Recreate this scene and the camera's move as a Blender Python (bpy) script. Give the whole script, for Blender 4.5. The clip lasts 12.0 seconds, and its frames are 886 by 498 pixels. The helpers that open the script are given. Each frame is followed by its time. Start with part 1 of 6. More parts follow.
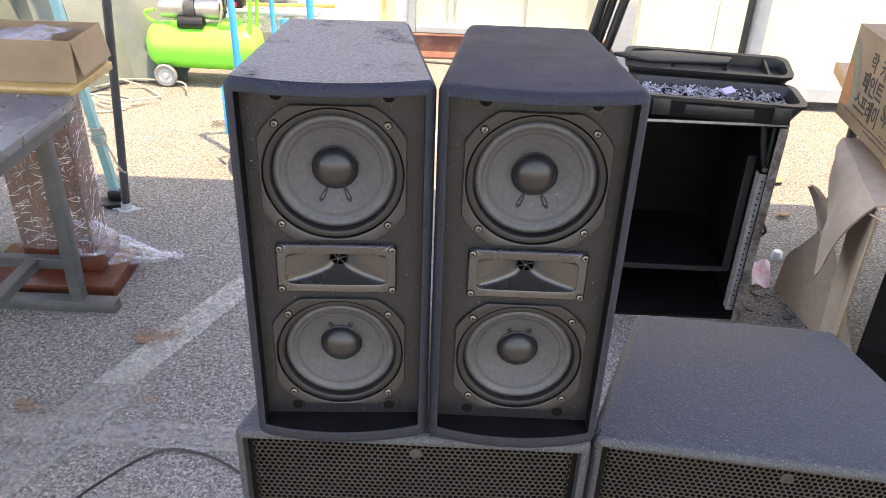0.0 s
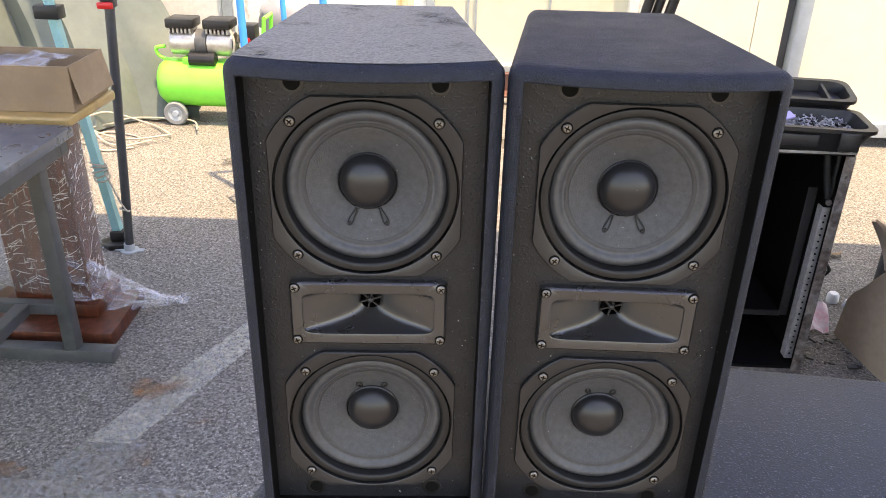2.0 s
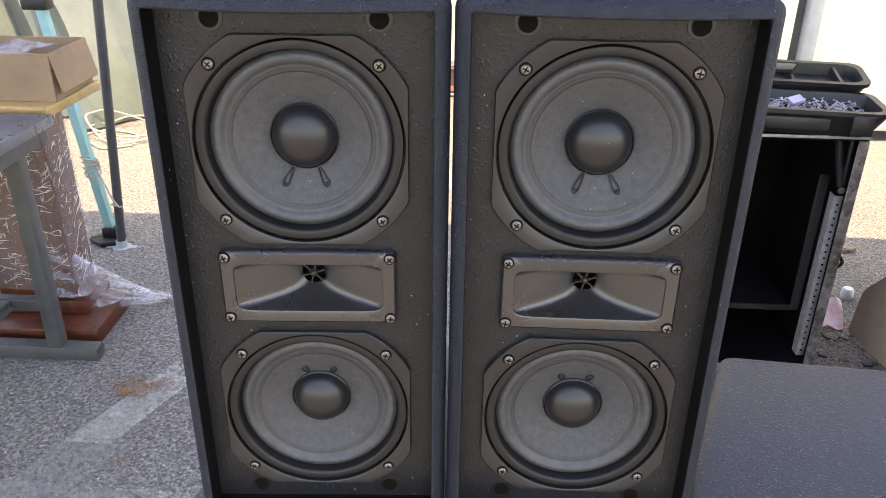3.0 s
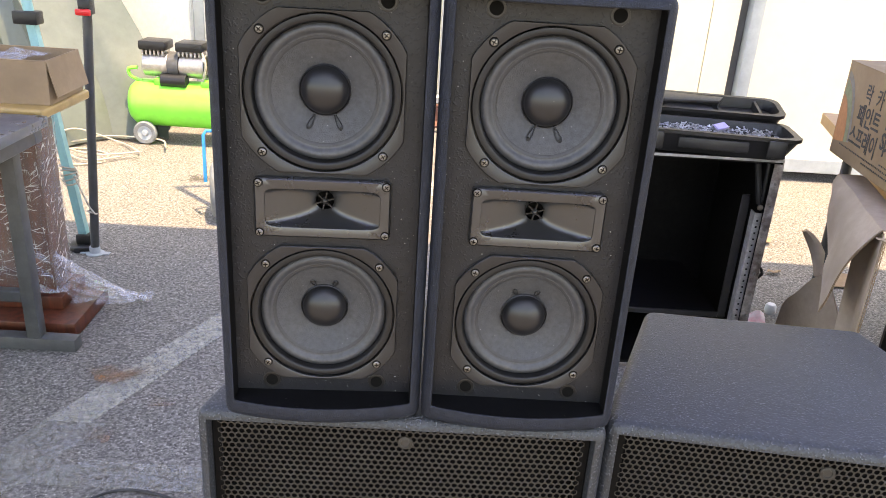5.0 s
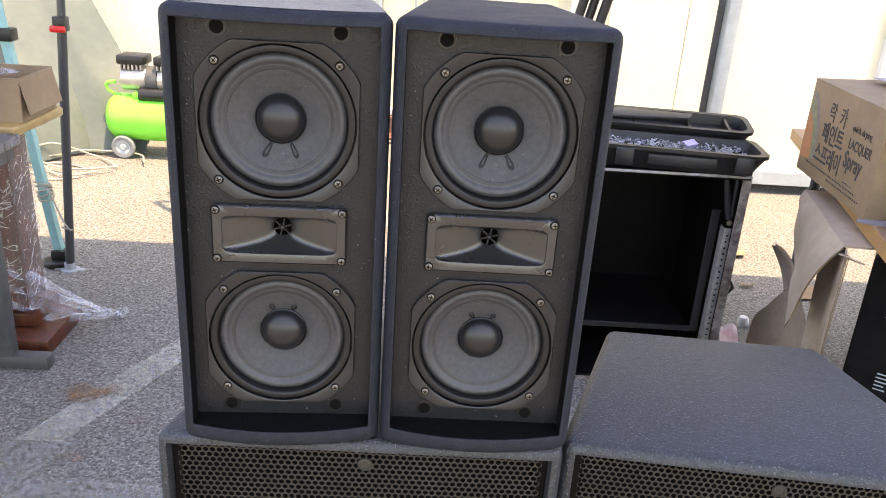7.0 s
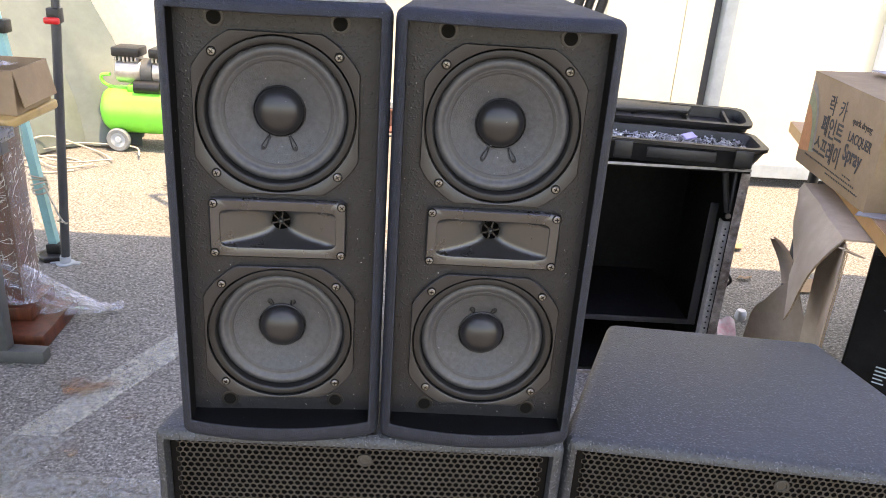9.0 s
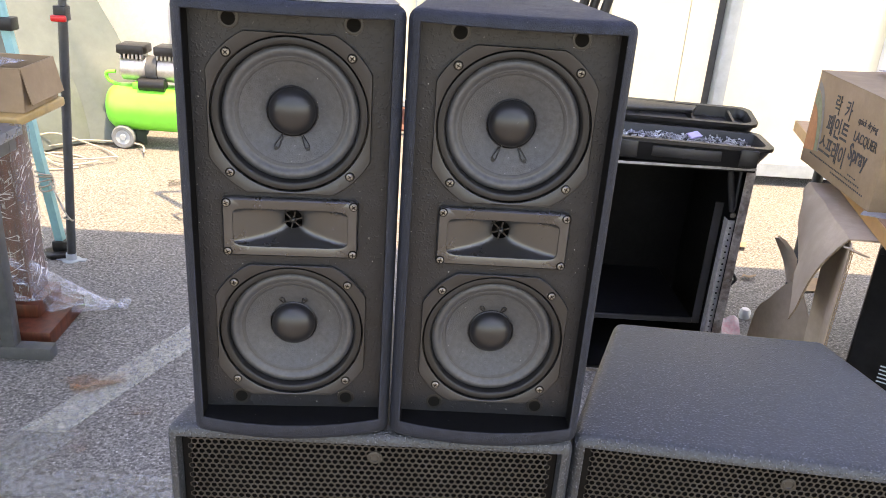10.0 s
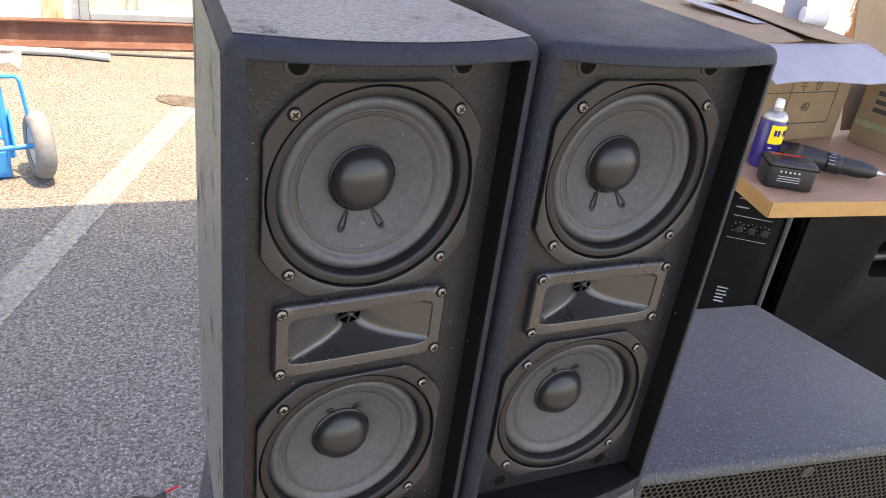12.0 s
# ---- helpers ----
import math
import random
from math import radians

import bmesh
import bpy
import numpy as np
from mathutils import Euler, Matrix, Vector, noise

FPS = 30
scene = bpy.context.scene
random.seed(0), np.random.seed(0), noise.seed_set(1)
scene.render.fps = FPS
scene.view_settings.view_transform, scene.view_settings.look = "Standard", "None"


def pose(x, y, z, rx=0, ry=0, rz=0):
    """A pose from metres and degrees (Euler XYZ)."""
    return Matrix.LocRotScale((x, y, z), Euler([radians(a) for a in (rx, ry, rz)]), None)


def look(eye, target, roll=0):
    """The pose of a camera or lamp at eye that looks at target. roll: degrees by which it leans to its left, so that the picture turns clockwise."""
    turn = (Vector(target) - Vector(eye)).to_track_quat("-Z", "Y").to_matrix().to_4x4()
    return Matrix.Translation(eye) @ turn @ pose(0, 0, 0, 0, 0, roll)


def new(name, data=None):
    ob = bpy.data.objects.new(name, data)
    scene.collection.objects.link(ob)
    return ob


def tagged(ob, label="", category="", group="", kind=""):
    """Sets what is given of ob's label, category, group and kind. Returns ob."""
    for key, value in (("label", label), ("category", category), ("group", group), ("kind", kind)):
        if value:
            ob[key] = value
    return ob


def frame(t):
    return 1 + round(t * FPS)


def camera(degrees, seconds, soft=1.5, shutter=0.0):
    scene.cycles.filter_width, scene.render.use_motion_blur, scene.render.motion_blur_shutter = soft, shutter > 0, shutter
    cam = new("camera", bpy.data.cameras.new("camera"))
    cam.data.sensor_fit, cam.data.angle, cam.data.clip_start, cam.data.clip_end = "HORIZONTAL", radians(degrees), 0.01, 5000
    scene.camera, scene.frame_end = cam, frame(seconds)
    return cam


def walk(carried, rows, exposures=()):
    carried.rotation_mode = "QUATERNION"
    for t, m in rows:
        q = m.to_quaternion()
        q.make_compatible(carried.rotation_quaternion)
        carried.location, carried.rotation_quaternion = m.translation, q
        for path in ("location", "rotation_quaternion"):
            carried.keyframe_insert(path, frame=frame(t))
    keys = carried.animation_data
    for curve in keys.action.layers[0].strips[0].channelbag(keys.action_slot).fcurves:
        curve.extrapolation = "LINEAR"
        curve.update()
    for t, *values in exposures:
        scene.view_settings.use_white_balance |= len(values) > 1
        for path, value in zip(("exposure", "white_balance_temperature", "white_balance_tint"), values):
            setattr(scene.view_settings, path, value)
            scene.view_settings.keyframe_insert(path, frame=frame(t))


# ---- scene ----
cam = camera(58.6, 12.0, soft=0.6)
PATH = [
    (0, (0.017, 0.021, 1.464), (-0.003, 1.761, 0.478), 2.2),
    (0.5, (0.015, 0.026, 1.459), (0.003, 1.759, 0.461), 2.3),
    (1, (0.008, 0.04, 1.448), (0.001, 1.769, 0.442), 2.3),
    (1.5, (-0.024, 0.111, 1.4), (-0.043, 1.851, 0.415), 2.0),
    (2, (-0.034, 0.209, 1.348), (-0.088, 2.001, 0.461), 1.5),
    (2.5, (-0.008, 0.271, 1.299), (-0.092, 2.063, 0.415), 1.2),
    (3, (0.019, 0.274, 1.281), (-0.071, 2.07, 0.404), 0.8),
    (3.2, (0.026, 0.269, 1.259), (-0.061, 2.066, 0.384), 0.9),
    (4.8, (-0.018, 0.044, 1.246), (0.006, 1.883, 0.462), 3.6),
    (5, (-0.001, 0.043, 1.256), (0.026, 1.89, 0.488), 3.7),
    (5.5, (0.033, 0.026, 1.284), (0.07, 1.883, 0.543), 3.8),
    (6, (0.037, 0.028, 1.28), (0.082, 1.888, 0.547), 3.9),
    (6.5, (0.037, 0.03, 1.28), (0.089, 1.889, 0.545), 3.8),
    (7, (0.031, 0.035, 1.279), (0.094, 1.891, 0.538), 3.9),
    (9, (0.026, 0.045, 1.276), (0.1, 1.895, 0.519), 4.0),
    (9.5, (0.024, 0.041, 1.279), (0.098, 1.89, 0.52), 4.1),
    (10, (0.016, 0.039, 1.28), (0.085, 1.886, 0.517), 4.1),
    (10.5, (-0.027, 0.041, 1.3), (0.042, 1.888, 0.537), 4.3),
    (11, (-0.138, 0.097, 1.306), (0.105, 1.933, 0.552), 6.0),
    (11.5, (-0.236, 0.192, 1.326), (0.3, 1.951, 0.538), 6.8),
    (12, (-0.311, 0.346, 1.327), (0.476, 1.931, 0.394), 8.1),
]
EXPOSURE = [(0, 2.75), (1.5, 2.72), (2.0, 2.47), (2.5, 2.38), (2.8, 2.62), (3.2, 2.78), (5.0, 2.67), (5.5, 2.46), (6.0, 2.57), (6.5, 2.66), (7.0, 2.66), (9.5, 2.72), (10.5, 2.72), (11.0, 2.7), (11.5, 2.62), (12, 2.66)]
walk(cam, [(t, look(eye, target, roll)) for t, eye, target, roll in PATH],
     [(t, stops, 9500, 16) for t, stops in EXPOSURE])

# ---- light ----
SUN_DX, SUN_DY = -0.20, 0.16          # shadow shift on the ground per metre of height
sun_el = math.atan2(1.0, math.hypot(SUN_DX, SUN_DY))
world = bpy.data.worlds.new("sky_world")
scene.world = world
world.use_nodes = True
wn = world.node_tree.nodes
sky = wn.new("ShaderNodeTexSky")
sky.sky_type = "NISHITA"
sky.sun_disc = False
sky.sun_elevation = sun_el
sky.sun_rotation = math.atan2(-SUN_DX, -SUN_DY)
wn["Background"].inputs["Strength"].default_value = 0.15
world.node_tree.links.new(sky.outputs["Color"], wn["Background"].inputs["Color"])
sun_data = bpy.data.lights.new("sun", "SUN")
sun_data.energy, sun_data.angle, sun_data.color = 1.85, radians(0.55), (1.0, 0.90, 0.74)
sun = new("sun", sun_data)
sun.matrix_world = look((0, 0, 10), (SUN_DX * 10, SUN_DY * 10, 0))


# ---- materials ----
def srgb(r, g, b):
    f = lambda c: c / 12.92 if c <= 0.04045 else ((c + 0.055) / 1.055) ** 2.4
    return (f(r / 255), f(g / 255), f(b / 255), 1.0)


def material(name, color, rough=0.6, metal=0.0, grain=0.0, scale=40.0, blotch=0.0, blotch_scale=4.0,
             bump=0.0, bump_scale=300.0, rough_var=0.0, spec=0.5, tint=None, specks=0.0, specks_scale=250.0, specks_color=(0.42, 0.42, 0.41, 1), pimples=False):
    """Principled surface with fine grain, larger blotches, relief and optional pale specks."""
    m = bpy.data.materials.new(name)
    m.use_nodes = True
    nt = m.node_tree
    n, l = nt.nodes, nt.links
    p = n["Principled BSDF"]
    p.inputs["Roughness"].default_value = rough
    p.inputs["Metallic"].default_value = metal
    p.inputs["Specular IOR Level"].default_value = spec
    tc = n.new("ShaderNodeTexCoord")
    col = n.new("ShaderNodeRGB")
    col.outputs[0].default_value = color
    out = col.outputs[0]

    def noise_tex(sc, detail=4.0, roughness=0.6):
        t = n.new("ShaderNodeTexNoise")
        t.inputs["Scale"].default_value = sc
        t.inputs["Detail"].default_value = detail
        t.inputs["Roughness"].default_value = roughness
        l.new(tc.outputs["Object"], t.inputs["Vector"])
        return t.outputs["Fac"]

    def mixed(a, fac, b_color, mode="MIX"):
        mx = n.new("ShaderNodeMix")
        mx.data_type, mx.blend_type = "RGBA", mode
        l.new(fac, mx.inputs["Factor"])
        l.new(a, mx.inputs["A"])
        if isinstance(b_color, tuple):
            mx.inputs["B"].default_value = b_color
        else:
            l.new(b_color, mx.inputs["B"])
        return mx.outputs["Result"]

    def ramp(fac, lo, hi, a=0.0, b=1.0):
        r = n.new("ShaderNodeMapRange")
        r.inputs["From Min"].default_value, r.inputs["From Max"].default_value = lo, hi
        r.inputs["To Min"].default_value, r.inputs["To Max"].default_value = a, b
        l.new(fac, r.inputs["Value"])
        return r.outputs["Result"]

    if blotch:
        f = ramp(noise_tex(blotch_scale, 5.0), 0.38, 0.68, 0.0, blotch)
        out = mixed(out, f, tint or (color[0] * 0.45, color[1] * 0.45, color[2] * 0.45, 1))
    if grain:
        f = ramp(noise_tex(scale, 6.0, 0.7), 0.3, 0.7, 1 - grain, 1 + grain)
        hs = n.new("ShaderNodeHueSaturation")
        l.new(f, hs.inputs["Value"])
        l.new(out, hs.inputs["Color"])
        out = hs.outputs["Color"]
    if specks:
        f = ramp(noise_tex(specks_scale, 2.0, 0.4), 0.70 - specks, 0.76 - specks)
        out = mixed(out, f, specks_color)
    l.new(out, p.inputs["Base Color"])
    if rough_var:
        f = ramp(noise_tex(blotch_scale * 2.3, 5.0), 0.3, 0.7, max(0.05, rough - rough_var), min(1, rough + rough_var))
        l.new(f, p.inputs["Roughness"])
    if bump:
        b = n.new("ShaderNodeBump")
        b.inputs["Strength"].default_value = min(1.0, bump)
        b.inputs["Distance"].default_value = 0.0015
        height = noise_tex(bump_scale, 0.4 if pimples else 3.0, 0.5)
        l.new(ramp(height, 0.56, 0.80, 0.0, 0.6) if pimples else height, b.inputs["Height"])
        l.new(b.outputs["Normal"], p.inputs["Normal"])
    return m


M_PAINT = material("textured_black_paint", (0.0104, 0.0140, 0.0230, 1), 0.58, grain=0.30, scale=90, blotch=0.35, blotch_scale=9,
                   tint=(0.0130, 0.0135, 0.0175, 1), bump=0.75, bump_scale=620, rough_var=0.06, spec=0.26, specks=-0.055, specks_scale=420)
M_SUB_PAINT = material("speckled_sub_paint", (0.0195, 0.0240, 0.0300, 1), 0.46, grain=0.7, scale=240, blotch=0.3, blotch_scale=5,
                       tint=(0.029, 0.030, 0.033, 1), bump=1.0, bump_scale=380, spec=0.5, specks=0.070, specks_scale=380, specks_color=(0.098, 0.106, 0.120, 1), pimples=True)
M_BAFFLE = material("baffle_black_paint", (0.0088, 0.0102, 0.0136, 1), 0.40, grain=0.3, scale=80, blotch=0.4, blotch_scale=16, tint=(0.0098, 0.0098, 0.0108, 1), bump=0.36, bump_scale=430,
                    specks=-0.04, specks_scale=420, spec=0.34, pimples=True)
# smooth near-black: recess shade put into the colour; also used for the black battens
M_RECESS_BLACK = material("smooth_recess_black", (0.0026, 0.0026, 0.0030, 1), 0.55, grain=0.3, scale=60, spec=0.12, specks=-0.05, specks_scale=260)
M_FLANGE = material("driver_frame_plastic", (0.0118, 0.0130, 0.0155, 1), 0.34, grain=0.08, scale=200, blotch=0.3, blotch_scale=14, tint=(0.0155, 0.0155, 0.0160, 1), spec=0.48, bump=0.08, bump_scale=900)
M_RUBBER = material("gasket_rubber", (0.0068, 0.0072, 0.0086, 1), 0.46, grain=0.2, scale=120, blotch=0.4, blotch_scale=20, tint=(0.010, 0.010, 0.0105, 1), rough_var=0.08, spec=0.36)
M_CONE = material("paper_cone", (0.0440, 0.0470, 0.0530, 1), 0.55, spec=0.35, grain=0.28, scale=170, blotch=0.5, blotch_scale=18, tint=(0.060, 0.0570, 0.0540, 1), specks=-0.05, specks_scale=420, bump=0.35, bump_scale=700)
M_GLUE = material("cone_glue_ring", (0.0290, 0.0305, 0.0340, 1), 0.5, grain=0.25, scale=150, blotch=0.5, blotch_scale=25, tint=(0.040, 0.039, 0.039, 1), spec=0.4)
M_CAP = material("dust_cap", (0.0085, 0.0090, 0.0115, 1), 0.34, grain=0.1, scale=200, spec=0.48, specks=-0.06, specks_scale=420)
M_HORN = material("horn_plastic", (0.0160, 0.0168, 0.0190, 1), 0.30, grain=0.06, scale=80, blotch=0.3, blotch_scale=14, tint=(0.0230, 0.0215, 0.0200, 1), spec=0.85, rough_var=0.05)
M_SCREW = material("screw_steel", (0.22, 0.21, 0.195, 1), 0.35, metal=0.9, grain=0.2, scale=400)
M_FLANGE_DARK = material("socket_plastic", (0.0062, 0.0062, 0.0064, 1), 0.36, grain=0.2, scale=120)
M_DARK = material("black_hole", (0.003, 0.003, 0.003, 1), 0.8, spec=0.1)
M_GRILLE = material("perforated_steel", (0.030, 0.0275, 0.0245, 1), 0.48, grain=0.3, scale=30, blotch=0.5, blotch_scale=7, spec=0.45)
M_FOAM = material("dark_foam", (0.0035, 0.0035, 0.004, 1), 0.95, grain=0.3, scale=90, spec=0.1)


# ---- mesh helpers ----
def part(name, bm, mat, parent=None, label="", smooth=True):
    me = bpy.data.meshes.new(name)
    bmesh.ops.recalc_face_normals(bm, faces=bm.faces[:])
    bm.to_mesh(me)
    bm.free()
    return part_mesh(name, me, mat, parent, label, smooth)


def part_mesh(name, me, mat, parent=None, label="", smooth=True):
    me.materials.clear()
    me.materials.append(mat)
    if smooth:
        me.shade_smooth()
        me.set_sharp_from_angle(angle=radians(40))
    ob = new(name, me)
    ob.parent = parent
    if label:
        tagged(ob, label)
    return ob


def thing(name, m, label, category, group="", kind=""):
    ob = new(name)
    ob.matrix_world = m
    ob.empty_display_size = 0.05
    return tagged(ob, label, category, group, kind)


def faces_of(bm, verts):
    return {f for v in verts for f in v.link_faces}


def add_box(bm, x0, x1, y0, y1, z0, z1, bev=0.0, seg=2, m=None):
    vs = [bm.verts.new(c) for c in ((x0, y0, z0), (x1, y0, z0), (x1, y1, z0), (x0, y1, z0), (x0, y0, z1), (x1, y0, z1), (x1, y1, z1), (x0, y1, z1))]
    for q in ((3, 2, 1, 0), (4, 5, 6, 7), (0, 1, 5, 4), (1, 2, 6, 5), (2, 3, 7, 6), (3, 0, 4, 7)):
        bm.faces.new([vs[i] for i in q])
    if m is not None:
        for v in vs:
            v.co = m @ v.co
    if bev:
        es = list({e for v in vs for e in v.link_edges})
        bmesh.ops.bevel(bm, geom=es, offset=bev, segments=seg, profile=0.5, affect="EDGES", clamp_overlap=True)
    return bm


def add_prism(bm, pts, z0, z1, bev=0.0, seg=3, sharp=25.0, m=None):
    """Upright prism over a plan outline; only its real corners are rounded."""
    lo = [bm.verts.new((x, y, z0)) for x, y in pts]
    hi = [bm.verts.new((x, y, z1)) for x, y in pts]
    k = len(pts)
    fs = [bm.faces.new(lo[::-1]), bm.faces.new(hi)]
    fs += [bm.faces.new((lo[i], lo[(i + 1) % k], hi[(i + 1) % k], hi[i])) for i in range(k)]
    if m is not None:
        for v in lo + hi:
            v.co = m @ v.co
    if bev:
        bmesh.ops.recalc_face_normals(bm, faces=fs)
        es = [e for e in {e for v in lo + hi for e in v.link_edges} if len(e.link_faces) == 2 and e.calc_face_angle(0) > radians(sharp)]
        bmesh.ops.bevel(bm, geom=es, offset=bev, segments=seg, profile=0.5, affect="EDGES", clamp_overlap=True)
    return bm


def frame_of(d):
    d = Vector(d).normalized()
    a = d.orthogonal().normalized()
    return a, d.cross(a)


def add_tube(bm, pts, r, n=10, caps=True):
    """Round bar along a polyline; r is one radius or one for each point."""
    pts = [Vector(p) for p in pts]
    rs = r if isinstance(r, (list, tuple)) else [r] * len(pts)
    rings, a = [], None
    for i, p in enumerate(pts):
        d = (pts[min(i + 1, len(pts) - 1)] - pts[max(i - 1, 0)]).normalized()
        if a is None:
            a, b = frame_of(d)
        else:
            a = (a - d * a.dot(d)).normalized()
            b = d.cross(a)
        rings.append([bm.verts.new(p + rs[i] * (math.cos(2 * math.pi * k / n) * a + math.sin(2 * math.pi * k / n) * b)) for k in range(n)])
    for u, v in zip(rings, rings[1:]):
        for k in range(n):
            bm.faces.new((u[k], u[(k + 1) % n], v[(k + 1) % n], v[k]))
    if caps:
        bm.faces.new(rings[0][::-1])
        bm.faces.new(rings[-1])
    return bm


def add_lathe(bm, prof, n=48, m=None, closed=False):
    """Turned body: prof holds (radius, height) along local z."""
    rings = []
    for r, z in prof:
        if r < 1e-6:
            rings.append([bm.verts.new((0, 0, z))])
        else:
            rings.append([bm.verts.new((r * math.cos(2 * math.pi * k / n), r * math.sin(2 * math.pi * k / n), z)) for k in range(n)])
    pairs = list(zip(rings, rings[1:]))
    if closed:
        pairs.append((rings[-1], rings[0]))
    for u, v in pairs:
        for k in range(n):
            q = (k + 1) % n
            if len(u) == 1 and len(v) == 1:
                continue
            if len(u) == 1:
                bm.faces.new((u[0], v[k], v[q]))
            elif len(v) == 1:
                bm.faces.new((u[k], u[q], v[0]))
            else:
                bm.faces.new((u[k], u[q], v[q], v[k]))
    if m is not None:
        for ring in rings:
            for v in ring:
                v.co = m @ v.co
    return bm


def smooth_path(pts, steps=6):
    """Catmull-Rom through the points."""
    p = [Vector(q) for q in pts]
    p = [2 * p[0] - p[1]] + p + [2 * p[-1] - p[-2]]
    out = []
    for i in range(1, len(p) - 2):
        for s in range(steps):
            t = s / steps
            out.append(0.5 * (2 * p[i] + (p[i + 1] - p[i - 1]) * t + (2 * p[i - 1] - 5 * p[i] + 4 * p[i + 1] - p[i + 2]) * t * t
                              + (3 * p[i] - p[i - 1] - 3 * p[i + 1] + p[i + 2]) * t ** 3))
    return out + [p[-2]]


def carved(name, bm_outer, cutters, bevel=0.002):
    """Mesh of the outer body with the cutters taken out and its new edges eased."""
    def temp(b):
        me = bpy.data.meshes.new("temp")
        bmesh.ops.recalc_face_normals(b, faces=b.faces[:])
        b.to_mesh(me)
        b.free()
        return new("temp", me)
    body = temp(bm_outer)
    tools = [temp(c) for c in cutters]
    for t in tools:
        md = body.modifiers.new("cut", "BOOLEAN")
        md.object, md.operation, md.solver = t, "DIFFERENCE", "EXACT"
    if bevel:
        bv = body.modifiers.new("ease", "BEVEL")
        bv.width, bv.segments, bv.limit_method, bv.angle_limit = bevel, 2, "ANGLE", radians(60)
    dg = bpy.context.evaluated_depsgraph_get()
    me = bpy.data.meshes.new_from_object(body.evaluated_get(dg))
    me.name = name
    for o in (body, *tools):
        d = o.data
        bpy.data.objects.remove(o)
        bpy.data.meshes.remove(d)
    return me


FRONT = Matrix.Rotation(radians(90), 4, "X")      # local z of a turned part points to the front (-y)


# ---- two-way speaker ----
SPK_W, SPK_RW, SPK_D, SPK_H, SPK_BOW, SPK_BAFFLE = 0.2325, 0.168, 0.275, 0.502, 0.020, 0.0222


def speaker_plan(grow=0.0):
    k = 12
    w = SPK_W / 2 + grow
    arc = [(-w + 2 * w * i / k, -SPK_BOW * (1 - (2 * i / k - 1) ** 2)) for i in range(k + 1)]
    return arc + [(SPK_RW / 2, SPK_D), (-SPK_RW / 2, SPK_D)]


screw_mesh = bpy.data.meshes.new("screw")
_b = bmesh.new()
add_lathe(_b, [(0.0052, 0.0), (0.0050, 0.0006), (0.0040, 0.0006)], 16)
_ring = set(_b.faces)
add_lathe(_b, [(0.0040, 0.0004), (0.0039, 0.0016), (0.0030, 0.0024), (0.0, 0.0026)], 16)
_head = set(_b.faces) - _ring
add_box(_b, -0.0026, 0.0026, -0.00055, 0.00055, 0.0020, 0.00285)
add_box(_b, -0.00055, 0.00055, -0.0026, 0.0026, 0.0020, 0.00287)
for _f in _b.faces:
    _f.material_index = 0 if _f in _head else 1
_b.to_mesh(screw_mesh)
_b.free()
screw_mesh.materials.append(M_SCREW)
screw_mesh.materials.append(M_DARK)


def add_screw(parent, x, y, z, turn=0.0):
    s = new("screw", screw_mesh)
    s.parent = parent
    s.matrix_basis = Matrix.Translation((x, y, z)) @ FRONT @ Matrix.Rotation(turn, 4, "Z")
    return s


